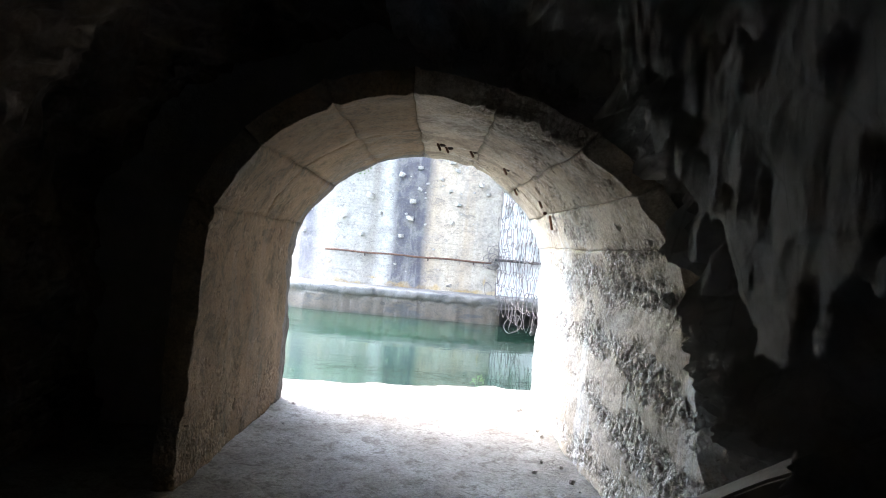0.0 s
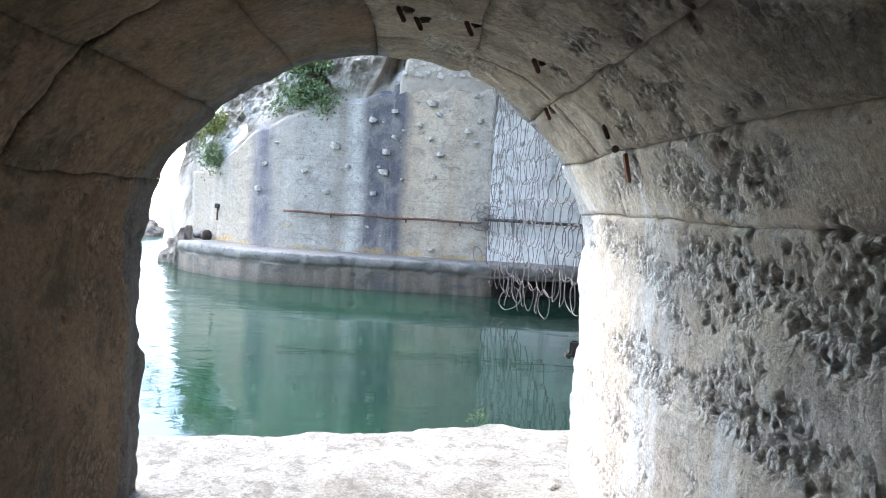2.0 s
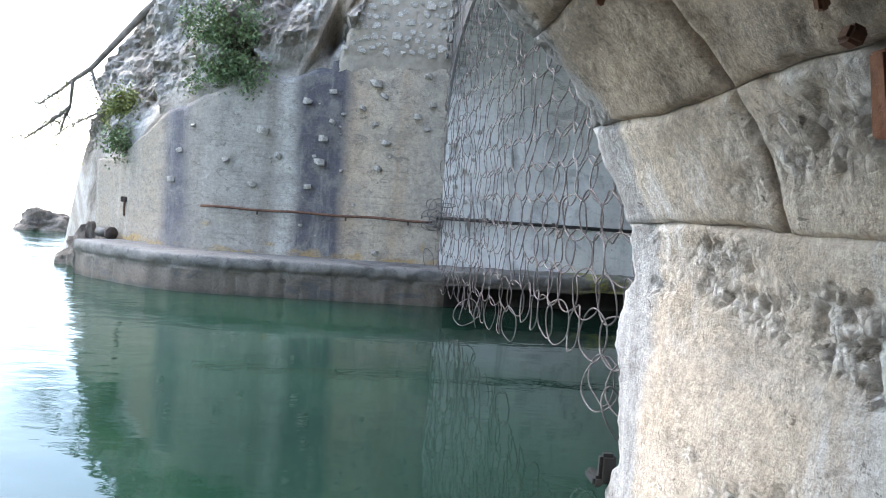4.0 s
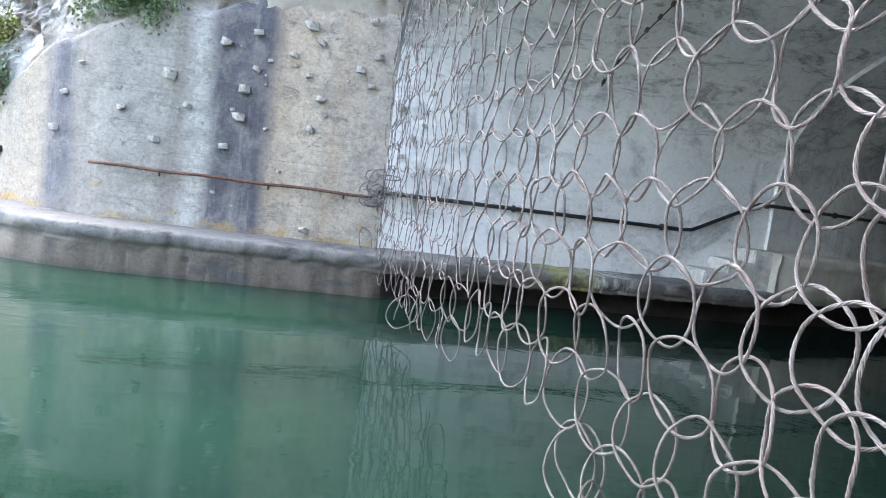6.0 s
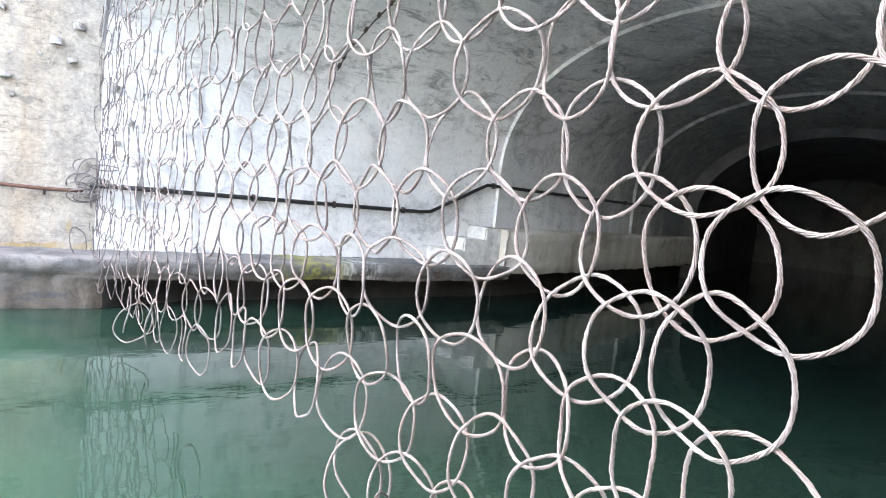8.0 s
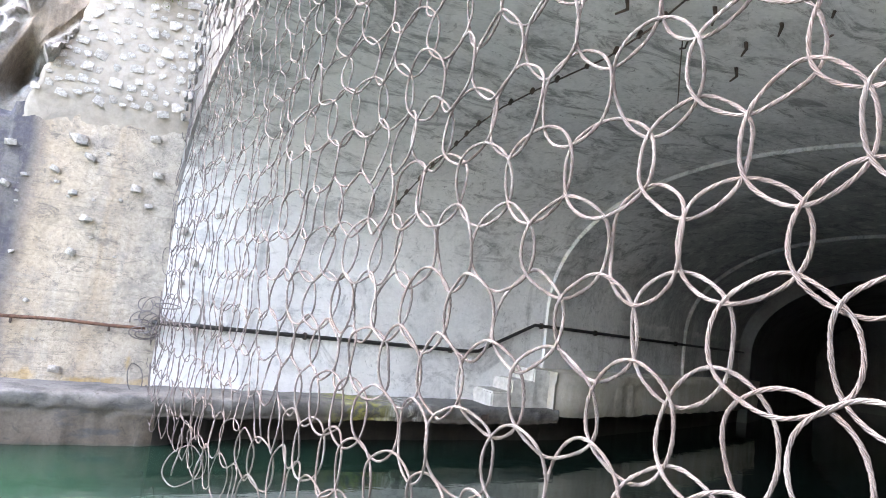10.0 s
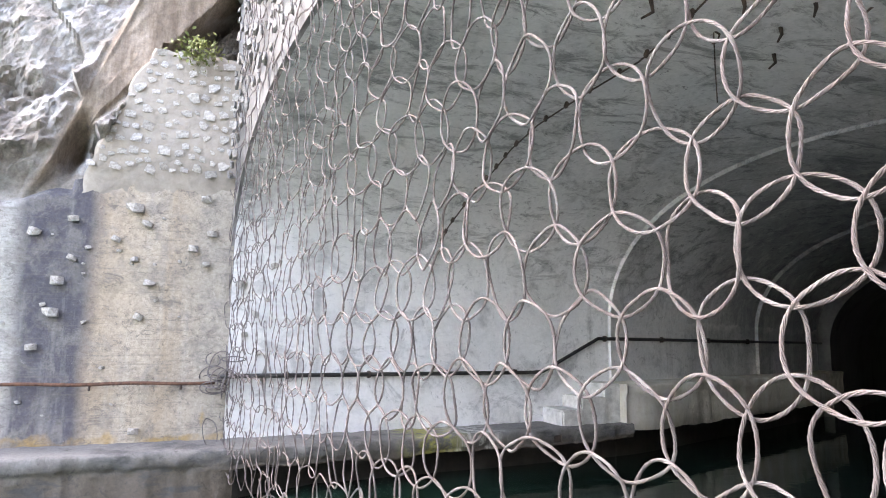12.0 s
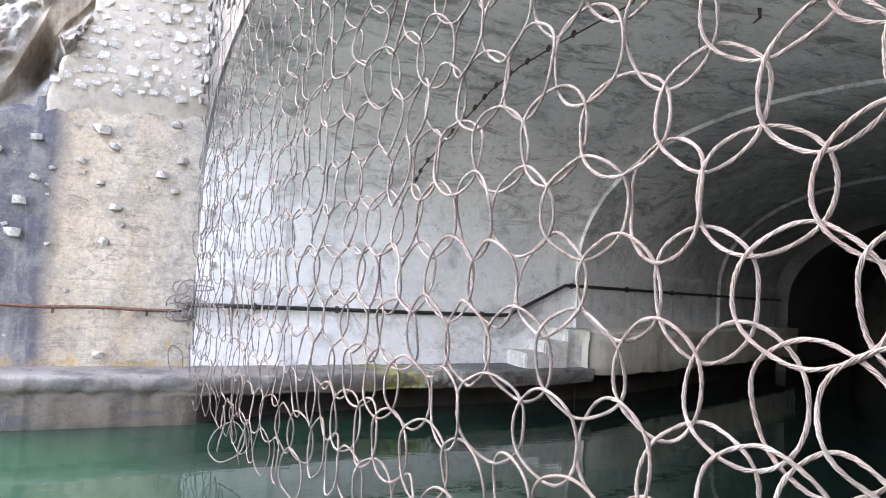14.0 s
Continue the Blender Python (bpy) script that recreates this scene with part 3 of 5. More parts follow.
def lining_panel(a0, a1, y0, y1, parent):
    """One cast panel: a cement skin, broken away in patches down to coarse stones."""
    step = 0.0125 if a0 > 0.7 else 0.016 if a0 > 0.5 else 0.03
    nu = max(6, int((a1 - a0) * 5.0 / step))
    nv = max(8, int(((y1 or 6.8) - (y0 or 3.6)) / step))
    gap = 0.0002
    verts, faces, broken, rim_of = [], [], [], []
    for layer in (0, 1):
        for i in range(nu + 1):
            for j in range(nv + 1):
                run = (y0 or 3.6) + ((y1 or 6.8) - (y0 or 3.6)) * j / nv
                lo, hi = (c + (0.0035 * frac((c * 30, run, 2), 1.6, 4) if 0 < c < 1 else 0.0) for c in (a0, a1))
                a = lo + gap + (hi - lo - 2 * gap) * i / nu
                x, z = arch_point(a)
                ye = y1 if y1 else passage_end(x) + (0.08 if x < 0 else 0.06) * frac((x * 2, z * 2, 9), 1.5) + (0.06 if x < 0 else 0.03) * frac((x, z, 4), 4.5) + 0.03 * frac((x, z, 6), 14)
                ys = y0 or inner_end(a) + 0.06 * frac((x * 2, z * 2, 2), 1.5)
                y = ys + 0.006 + (ye - ys - 0.012) * j / nv
                p = (x, y * 0.8, z * 1.25)
                band = math.cos((z - 1.47 - 0.06 * (y - 5.5) + 0.10 * frac((3, y * 1.3, z), 0.8, 3)) * 6.2832 / 0.43)
                deep = max(0.0, min(1.0, (6.25 - y) / 1.2))
                if x > 0.7 and z < 1.75:
                    b = 0.55 * frac(p, 1.7, 4) + 0.45 * frac(p, 7.0, 4) + (0.20 + 0.08 * deep) * band + 0.30 * deep - 0.10 - 0.5 * max(0.0, y - 6.35) - 0.9 * max(0.0, z - 1.60)
                elif x > 0.0:
                    b = 0.6 * frac(p, 1.5, 4) + 0.45 * frac(p, 7.0, 4) + 0.22 * deep - 0.14
                else:
                    b = 0.5 * frac(p, 1.25, 4) + 0.5 * frac(p, 8.0, 3) + 0.04 - 0.8 * max(0.0, z - 1.62)
                b = max(0.0, min(1.0, b * 3.0))
                hole = min(1.0, max(0.0, noise.noise(Vector((x * 26, y * 38 + z * 6, z * 21))) - 0.22) * 8.0) * 0.026
                pit = hole + min(1.0, max(0.0, noise.noise(Vector((x * 48, y * 76, z * 44 + 8))) - 0.14) * 6.0) * 0.014
                g = 0.03 * frac((x, y, z), 1.2) + 0.006 * frac((x, y, z), 9.0) + (0.05 + 0.95 * b) * pit * (1.0 if x > 0 else 0.6) + 0.006 * b
                edge = max(0.004, 0.014 + 0.02 * frac((x * 3, y * 3, z * 3), 2.0, 3)) if (i in (0, nu) and j < nv - 6) or (j == 0 and y0) or (j == nv and y1) else 0.0
                if layer:
                    g = 0.15
                x, z = arch_point(a, g + edge)
                verts.append((splay(x, y), y, max(z, -0.05)))
                broken.append(b)
                rim_of.append(0.0 if y1 else max(0.0, 1.0 - (passage_end(CX + HALF if x > CX else x) - y) / 0.42))
    w = nv + 1
    n0 = (nu + 1) * w
    for i in range(nu):
        for j in range(nv):
            faces.append((i * w + j, i * w + j + 1, (i + 1) * w + j + 1, (i + 1) * w + j))
    rim = [i * w for i in range(nu + 1)] + [nu * w + j for j in range(1, nv + 1)] + [i * w + nv for i in range(nu - 1, -1, -1)] + [j for j in range(nv - 1, 0, -1)]
    for k in range(len(rim)):
        p, q = rim[k], rim[(k + 1) % len(rim)]
        faces.append((p, q, q + n0, p + n0))
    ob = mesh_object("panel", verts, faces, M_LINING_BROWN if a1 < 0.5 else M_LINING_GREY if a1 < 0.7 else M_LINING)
    ob.data.attributes.new("broken", "FLOAT", "POINT").data.foreach_set("value", broken)
    ob.data.attributes.new("rim", "FLOAT", "POINT").data.foreach_set("value", rim_of)
    ob.parent = parent
    return ob


def build_lining():
    shell = grid("wall_passage", 48, 10, lambda i, j: (lambda p, y0: (splay(p[0], y0 + (passage_end(p[0]) - 0.09 - y0) * j / 10), y0 + (passage_end(p[0]) - 0.09 - y0) * j / 10, p[1]))(arch_point(i / 48, 0.085), inner_end(i / 48) + 0.08), M_CAVE)
    tagged(shell, "arched passage wall of cast concrete, spalled to coarse aggregate", "wall", kind="structure")
    for k in range(len(PANEL_A) - 1):
        a0, a1 = PANEL_A[k], PANEL_A[k + 1]
        cut = 6.25 if 3 < k < len(PANEL_A) - 2 else 5.2 if 0 < k < 4 else None
        if cut:
            lining_panel(a0, a1, None, cut, shell)
            lining_panel(a0, a1, cut, None, shell)
        else:
            lining_panel(a0, a1, None, None, shell)


build_lining()


# raw rock hollow behind the lining
def build_cave():
    def surface(a, v):
        x, z = arch_point(a, 0.5)
        y = -4.5 + (quay_y(x) - 0.9 + 4.5) * v
        x -= CX
        side = max(0.0, min(1.0, (x + 0.5) / 1.0))
        step = max(0.0, min(1.0, (2.95 + 0.25 * frac((0, z, 2), 1.2, 3) - y) / 0.22))
        bulge = ((0.30 + 0.19 * (min(z, 1.75) - 1.1)) * step + 0.11 * max(0.0, min(1.5, 2.95 - y)) - 0.11 * max(0.0, min(1.5, 1.2 - y))) * side
        left = 0.26 * (1 - side) * (1 - 0.6 * math.exp(-((y - 3.3) / 0.3) ** 2))
        p = (x, y * 1.1, z * 0.8)
        f = 0.06 * abs(frac(p, 0.9, 3)) + 0.075 * frac((x + 7, y, z * 0.8), 2.2, 5) + 0.05 * frac((x, y + 3, z), 6.0, 4)
        f += (0.07 * abs(frac((x, y + 5, z * 0.8), 4.0, 4)) - 0.02 + 0.012 * frac((x + 2, y, z), 12.0, 3)) * side
        f += 0.10 * abs(noise.noise(Vector((x * 2.2 + y * 1.5, y * 2.2, z * 1.4)))) * side
        for size, deep in ((3.0, 0.16), (6.5, 0.10), (14.0, 0.045)):
            f += deep * (abs(noise.noise(Vector((x * size + 3, y * size * 1.2, z * size)))) - 0.22) * side
        g = max(1.08 - bulge + left + f, 0.98 if y > 3.1 else 0.56)
        c = Vector((x * g, 0, (z - 1.0) * (1.08 + f + left * 0.4 - 0.35 * bulge)))
        return (CX + c.x, y, max(c.z + 1.0, -0.12))
    rows = lambda j: 0.47 * j / 30 if j < 30 else 0.47 + 0.30 * (j - 30) / 140 if j < 170 else 0.77 + 0.23 * (j - 170) / 30
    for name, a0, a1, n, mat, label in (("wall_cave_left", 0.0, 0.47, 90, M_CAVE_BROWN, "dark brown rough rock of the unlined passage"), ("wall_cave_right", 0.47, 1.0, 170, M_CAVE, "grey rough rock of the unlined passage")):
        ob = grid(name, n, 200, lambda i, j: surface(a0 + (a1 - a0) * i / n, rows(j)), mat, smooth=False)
        tagged(ob, label, "wall", kind="structure")
    back = grid("wall_cave_back", 12, 12, lambda i, j: (-3 + 6 * i / 12, -4.3 + 0.2 * frac((i, j, 0), 0.3), -0.2 + 3.8 * j / 12), M_CAVE)
    tagged(back, "dark rock closing the passage", "wall", kind="structure")


build_cave()


# near canal wall, pierced by the passage
def build_quay_wall():
    top = 14.0
    verts, faces = [], []
    n = 64
    for layer in (0.0, -1.0):
        for i in range(n + 1):
            x, z = arch_point(i / n, 0.20)
            verts.append((x, quay_y(x) + layer - (0.0 if layer else 0.02), z if 0 < i < n else -1.2))
        for i in range(n + 1):
            t = i / n
            if t < 0.25:
                x, z = -7.0, -1.2 + (top + 1.2) * t * 4
            elif t < 0.75:
                x, z = -7.0 + (net_x(7.6) + 7.0) * (t - 0.25) * 2, top
            else:
                x, z = net_x(7.6), top - (top + 1.2) * (t - 0.75) * 4
            verts.append((x, quay_y(x) + layer, z))
    m = n + 1
    for i in range(n):
        faces.append((i, i + 1, m + i + 1, m + i))
        faces.append((2 * m + i, 3 * m + i, 3 * m + i + 1, 2 * m + i + 1))
        faces.append((m + i, m + i + 1, 3 * m + i + 1, 3 * m + i))
    ob = mesh_object("wall_quay", verts, faces, M_FACADE, False)
    tagged(ob, "weathered concrete quay wall around the passage mouth", "wall", kind="structure")


build_quay_wall()


# ---- far canal wall ----
def top_z(x):
    pts = [(-7, 2.2), (-5.6, 2.3), (-4.2, 3.35), (-2.6, 4.05), (-0.75, 4.55), (2.2, 4.75)]
    for (xa, za), (xb, zb) in zip(pts, pts[1:]):
        if x <= xb:
            return za + (zb - za) * (x - xa) / (xb - xa)
    return 4.75


def build_far_wall():
    def place(i, j):
        x = -6.4 + 8.0 * i / 150
        t = top_z(x) + 0.10 * frac((x, 2, 0), 1.3)
        z = 0.3 + (t - 0.3) * j / 70
        y = wall_y(x) + 0.04 * frac((x, 0, z), 0.5) + 0.012 * frac((x, 4, z), 5.0)
        if j > 66 and x < -0.9:
            y += 0.05 * (j - 66) ** 1.4
        return (x, y, z)
    ob = grid("wall_far", 150, 70, place, M_WALL)
    tagged(ob, "tall concrete canal wall streaked with dark seepage and lime", "wall", kind="structure")
    return ob


far_wall = build_far_wall()


def ledge_mesh(name, line, depth, z0, z1, label, face=0.33, hollow=None):
    """A ledge along a line of wall points: worn rounded lip, face, and below it a hollow washed out by the water."""
    verts = []
    n = len(line)
    w = 15
    for i, (x, y) in enumerate(line):
        xa, ya = line[max(0, i - 1)]
        xb, yb = line[min(n - 1, i + 1)]
        d = Vector((xb - xa, yb - ya)).normalized()
        nrm = Vector((d.y, -d.x))
        dig = 0.55 * (hollow(x) if hollow else 0.0)
        low = z1 - face
        prof = [(0.0, z1), (0.5, z1 - 0.01), (0.94, z1 - 0.015), (0.985, z1 - 0.03), (1.0, z1 - 0.06), (1.005, z1 - 0.14), (1.0, z1 - 0.20), (0.985, z1 - 0.24), (0.965, z1 - 0.26),
                (0.965, 0.5 * (z1 - 0.26) + 0.5 * low), (0.965, low), (0.96 - 0.5 * dig, low - 0.03), (0.96 - dig, low - 0.07), (0.96 - dig, z0 * 0.4), (0.96 - dig, z0)]
        for k, (u, z) in enumerate(prof):
            b = (0.035 * frac((x, u * 2, z * 2), 1.8) + 0.03 * frac((x, u, z), 6) - 0.09 * max(0.0, frac((x, 1, z * 2), 1.4) - 0.35)) * (u > 0)
            verts.append((x + nrm.x * (depth * u + b), y + nrm.y * (depth * u + b), z + 0.02 * frac((x, 3, u), 3) + (0.05 * frac((x, 8, 1), 1.1) if k in (10, 11, 12) else 0)))
    faces = [(i * w + j, i * w + j + 1, (i + 1) * w + j + 1, (i + 1) * w + j) for i in range(n - 1) for j in range(w - 1)]
    faces.append(tuple(range(w)))
    faces.append(tuple((n - 1) * w + j for j in range(w))[::-1])
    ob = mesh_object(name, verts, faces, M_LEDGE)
    ob.data.materials.append(M_WET_SHADE)
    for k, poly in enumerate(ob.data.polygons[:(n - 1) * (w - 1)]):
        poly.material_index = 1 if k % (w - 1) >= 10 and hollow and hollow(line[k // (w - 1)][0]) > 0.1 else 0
    return tagged(ob, label, "ledge", kind="structure")


# tunnel stations: far foot, inward normal, half width, spring, crown, roundness
def unit(x, y):
    l = math.hypot(x, y)
    return x / l, y / l


STATIONS = {
    "a0": (1.60, 19.0, unit(0.085, -1), 5.7, 2.9, 5.85, 2.7),
    "a1": (9.85, 19.74, unit(0.21, -1), 5.46, 2.42, 5.69, 2.22),
    "b0": (9.85, 19.67, unit(0.21, -1), 5.41, 2.4, 5.63, 2.2),
    "b1": (16.8, 21.95, unit(0.38, -1), 5.3, 2.4, 5.6, 2.1),
    "c0": (16.8, 21.86, unit(0.38, -1), 5.22, 2.35, 5.52, 2.1),
    "c1": (21.7, 23.75, unit(0.42, -1), 5.0, 2.3, 5.4, 2.1),
    "d0": (21.85, 23.38, unit(0.42, -1), 4.55, 2.1, 5.1, 2.0),
    "d1": (40.0, 32.4, unit(0.45, -1), 4.55, 2.1, 5.1, 2.0),
}


def section(st, a):
    """Point of a tunnel section: a 0..1 from the far foot over the crown to the near foot."""
    x, y, n, hw, zs, zc, p = st
    if a < 0.25:
        u, z = 0.0, -1.2 + (zs + 1.2) * a / 0.25
    elif a > 0.75:
        u, z = 2 * hw, -1.2 + (zs + 1.2) * (1 - a) / 0.25
    else:
        t = math.pi * (a - 0.25) / 0.5
        c, s = math.cos(t), math.sin(t)
        u = hw - hw * math.copysign(abs(c) ** (2 / p), c)
        z = zs + (zc - zs) * s ** (2 / p)
    return Vector((x + n[0] * u, y + n[1] * u, z))


def tunnel_piece(name, s0, s1, a0, a1, nu, nv, label, category):
    def place(i, j):
        p = section(s0, a0 + (a1 - a0) * j / nv).lerp(section(s1, a0 + (a1 - a0) * j / nv), i / nu)
        k = (0.05 * frac(p, 0.6) + 0.015 * frac(p, 4.0)) * min(1.0, 8.0 * i / nu, 8.0 * (nu - i) / nu)
        return p + Vector((0, k, -k if p.z > 3 else 0))
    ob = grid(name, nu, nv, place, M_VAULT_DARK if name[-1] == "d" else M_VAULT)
    return tagged(ob, label, category, kind="structure")


def annulus(name, sa, sb, label):
    """End face between two sections."""
    n = 80
    def grown(st, d):
        x, y, nrm, hw, zs, zc, p = st
        return (x - nrm[0] * d, y - nrm[1] * d, nrm, hw + d, zs, zc + d, p)
    verts = [section(grown(sa, 0.35), i / n) for i in range(n + 1)] + [section(grown(sb, -0.012), i / n) for i in range(n + 1)]
    faces = [(i, i + 1, n + 2 + i, n + 1 + i) for i in range(n)]
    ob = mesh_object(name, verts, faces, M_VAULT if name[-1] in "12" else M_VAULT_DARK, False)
    return tagged(ob, label, "wall", kind="structure")


def build_tunnel():
    for k, nu in (("a", 60), ("b", 44), ("c", 24), ("d", 30)):
        s0, s1 = STATIONS[k + "0"], STATIONS[k + "1"]
        tunnel_piece("wall_tunnel_far_" + k, s0, s1, 0.0, 0.25, nu, 16, "grey concrete tunnel wall with pale water stains", "wall")
        tunnel_piece("ceiling_tunnel_" + k, s0, s1, 0.25, 0.75, nu, 60, "grey stained concrete tunnel vault", "ceiling")
        tunnel_piece("wall_tunnel_near_" + k, s0, s1, 0.75, 1.0, nu, 10, "grey concrete tunnel wall in shade", "wall")
    annulus("wall_rib_1", STATIONS["a1"], STATIONS["b0"], "shallow concrete rib where the vault narrows")
    annulus("wall_rib_2", STATIONS["b1"], STATIONS["c0"], "shallow concrete rib where the vault narrows")
    annulus("wall_rib_3", STATIONS["c1"], STATIONS["d0"], "end wall around the smaller dark bore")
    n = 40
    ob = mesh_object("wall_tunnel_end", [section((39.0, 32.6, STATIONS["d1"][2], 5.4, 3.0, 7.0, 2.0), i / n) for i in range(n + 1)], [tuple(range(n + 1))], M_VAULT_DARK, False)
    tagged(ob, "dark far end of the boat tunnel", "wall", kind="structure")


build_tunnel()


def build_ledges():
    line = [(-5.5 + 0.2 * i, wall_y(-5.5 + 0.2 * i) if -5.5 + 0.2 * i < 1.6 else 19.0 + 0.0897 * (-7.1 + 0.2 * i)) for i in range(77)]
    line = [(xa + (xb - xa) * t, ya + (yb - ya) * t) for (xa, ya), (xb, yb) in zip(line, line[1:]) for t in (0.0, 0.25, 0.5, 0.75)]
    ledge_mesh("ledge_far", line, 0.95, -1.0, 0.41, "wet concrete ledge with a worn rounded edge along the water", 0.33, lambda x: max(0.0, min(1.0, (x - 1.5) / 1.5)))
    line = [(9.5 + 0.1 * i, 19.73 + 0.09 * 0.1 * i) for i in range(5)] + [(10.0 + 0.1 * i, 19.78 + 0.0331 * i + 0.00003 * i * i) for i in range(120)]
    ledge_mesh("ledge_tunnel_high", line, 0.96, -1.0, 1.20, "raised stained concrete ledge deeper in the tunnel", 0.98, lambda x: 1.0).data.materials[0] = M_HIGH_LEDGE


build_ledges()


# portal: spandrel wall over the arch
def build_portal():
    x, y, nrm, hw, zs, zc, p = STATIONS["a0"]
    st = (x - nrm[0] * 0.06, y - nrm[1] * 0.06, nrm, hw + 0.06, zs, zc + 0.06, p)
    n = 80
    verts, faces = [], []
    for layer in (0.0, 0.7):
        for i in range(n + 1):
            p = section(st, i / n)
            verts.append(p + Vector((layer - 0.04, 0, 0)))
        for i in range(n + 1):
            t = i / n
            p0, p1 = section(st, 0.0), section(st, 1.0)
            if t < 0.25:
                p = p0 + (p1 - p0) * -0.03 + Vector((0, 0, 12.0 * t * 4))
            elif t < 0.75:
                p = p0 + (p1 - p0) * ((t - 0.25) * 2) + Vector((0, 0, 12.0))
            else:
                p = p1 + (p1 - p0) * 0.12 + Vector((0, 0, 12.0 * (1 - t) * 4))
            verts.append(p + Vector((layer - 0.04, 0, 0)))
    m = n + 1
    for i in range(n):
        faces.append((i, i + 1, m + i + 1, m + i))
        faces.append((2 * m + i, 3 * m + i, 3 * m + i + 1, 2 * m + i + 1))
        faces.append((i, 2 * m + i, 2 * m + i + 1, i + 1))
        faces.append((m + i, m + i + 1, 3 * m + i + 1, 3 * m + i))
    ob = mesh_object("wall_portal", verts, faces, M_SPANDREL, False)
    tagged(ob, "rubble masonry portal wall above the tunnel arch", "wall", kind="structure")
    return ob


portal = build_portal()


# cliff above the wall
def slab_share(x, z):
    """Share of the smooth leaning slab beside the masonry, and of the pale smooth face above it."""
    left, right = x + 0.49 - 0.35 * (z - 7.1), -0.54 + 0.72 * (z - 5.56) - x
    ease = lambda v: max(0.0, min(1.0, v))
    return ease(left * 5.0 + 0.5) * ease(right * 5.0 + 0.5), ease(0.5 - left * 3.0) * ease((z - 6.1) * 2.0) * ease((x + 2.4) * 1.5)


def build_cliff():
    def place(i, j):
        v = j / 200
        z = -0.6 + 12.6 * v
        xl = -8.1 + 0.42 * min(z, 3.0) + 0.33 * max(0.0, z - 3.0)
        x = xl + (2.4 - xl) * i / 240
        over = max(0.0, z - top_z(x))
        slab, face = slab_share(x, z)
        y = wall_y(min(x, -0.0) - 0.12 * over) + 0.12 + 0.30 * over
        k = frac((x * 0.5, 1, z * 0.45), 1.0, 6) * 0.55 + 0.18 * frac((x, 7, z), 2.2, 4) + 0.08 * frac((x, 7, z), 7, 3)
        ridge = abs(noise.noise(Vector((x * 0.55 - z * 0.42, 3.3, z * 0.12)))) * 0.9
        q = (x * 1.05 + z * 0.55) * 0.42 + 0.5 * noise.noise(Vector((x * 0.6, 5, z * 0.6)))
        step = q - math.floor(q)
        r = (z * 1.1 - x * 0.35) * 0.8 + 0.5 * noise.noise(Vector((x * 0.7, 9, z * 0.7)))
        step2 = r - math.floor(r)
        crag = 0.16 * abs(noise.noise(Vector((x * 2.6 - z * 0.9, 1.5, z * 2.0 + x)))) + 0.08 * abs(noise.noise(Vector((x * 6.0, 4.5, z * 5.0))))
        rough = (k * 1.1 - 0.45 - ridge * 0.8 + 0.75 * step + 0.12 * step2 + 0.10 * frac((x, 2, z), 5.0, 4) - crag) * min(1.0, over * 1.4)
        y += rough * (1.0 - 0.9 * max(slab, 0.45 * face))
        lean = 18.95 + 0.16 * (z - 5.6) - 0.12 * (x + 0.5) + 0.05 * frac((x, 1, z), 1.2, 4) + 0.05 * abs(noise.noise(Vector((x * 2.2 - z * 1.6, 2, 0.3 * z))))
        y += slab * (lean - y) + face * 0.4 * (lean + 0.10 - y)
        edge = -0.54 + 0.72 * (z - 5.56) - x
        y += 0.5 * math.exp(-((edge + 0.10) / 0.12) ** 2) * min(1.0, max(0.0, (z - 6.4) * 1.5))
        y += 0.9 * math.exp(-((x + 0.92 - 0.25 * (z - 5.05)) / 0.13) ** 2 - ((z - 5.05) / 0.42) ** 2)
        if z < 7.0 and x > -0.80 + max(0.0, z - 4.4) * 0.42:
            y = max(y, 19.45)
        return (x, y, z)
    ob = grid("backdrop_cliff", 250, 200, place, M_CLIFF, smooth=False)
    tagged(ob, "pale grey limestone cliff above the canal wall", "cliff", kind="structure")


build_cliff()


# ---- land behind the walls: closes the place ----
def build_hills():
    def hill(name, x0, x1, y0, y1, top, nx, ny, label, front=None, held_sides=()):
        def place(i, j):
            x = x0 + (x1 - x0) * i / nx
            yb = front(x) if front else y1
            y = y0 + (yb - y0) * j / ny
            rim = min(i, nx - i, j, ny - j)
            z = top + 1.2 * frac((x, y, 1), 0.18) + 0.5 * frac((x, y, 4), 0.7)
            held = (j == ny and front) or i in held_sides
            return (x, y, z if rim else top - 0.2 if held else -1.2)
        ob = grid(name, nx, ny, place, M_ROCK)
        tagged(ob, label, "hill", kind="structure")
    hill("backdrop_hill_near", -6.9, 2.4, -16, 6.0, 13.6, 26, 46, "pale rocky hillside over the passage", lambda x: quay_y(x) - 0.45, (26,))
    hill("backdrop_hill_tunnel", 2.35, 48, -16, 46, 11.6, 60, 70, "pale rocky hillside over the boat tunnel", None, (0,))
    hill("backdrop_hill_far", -5.2, 2.3, 23.6, 46, 12.6, 20, 40, "pale rocky hillside behind the canal wall")


build_hills()


# ---- net of interlinked wire-rope rings ----
PITCH = 0.415
RING = 0.227


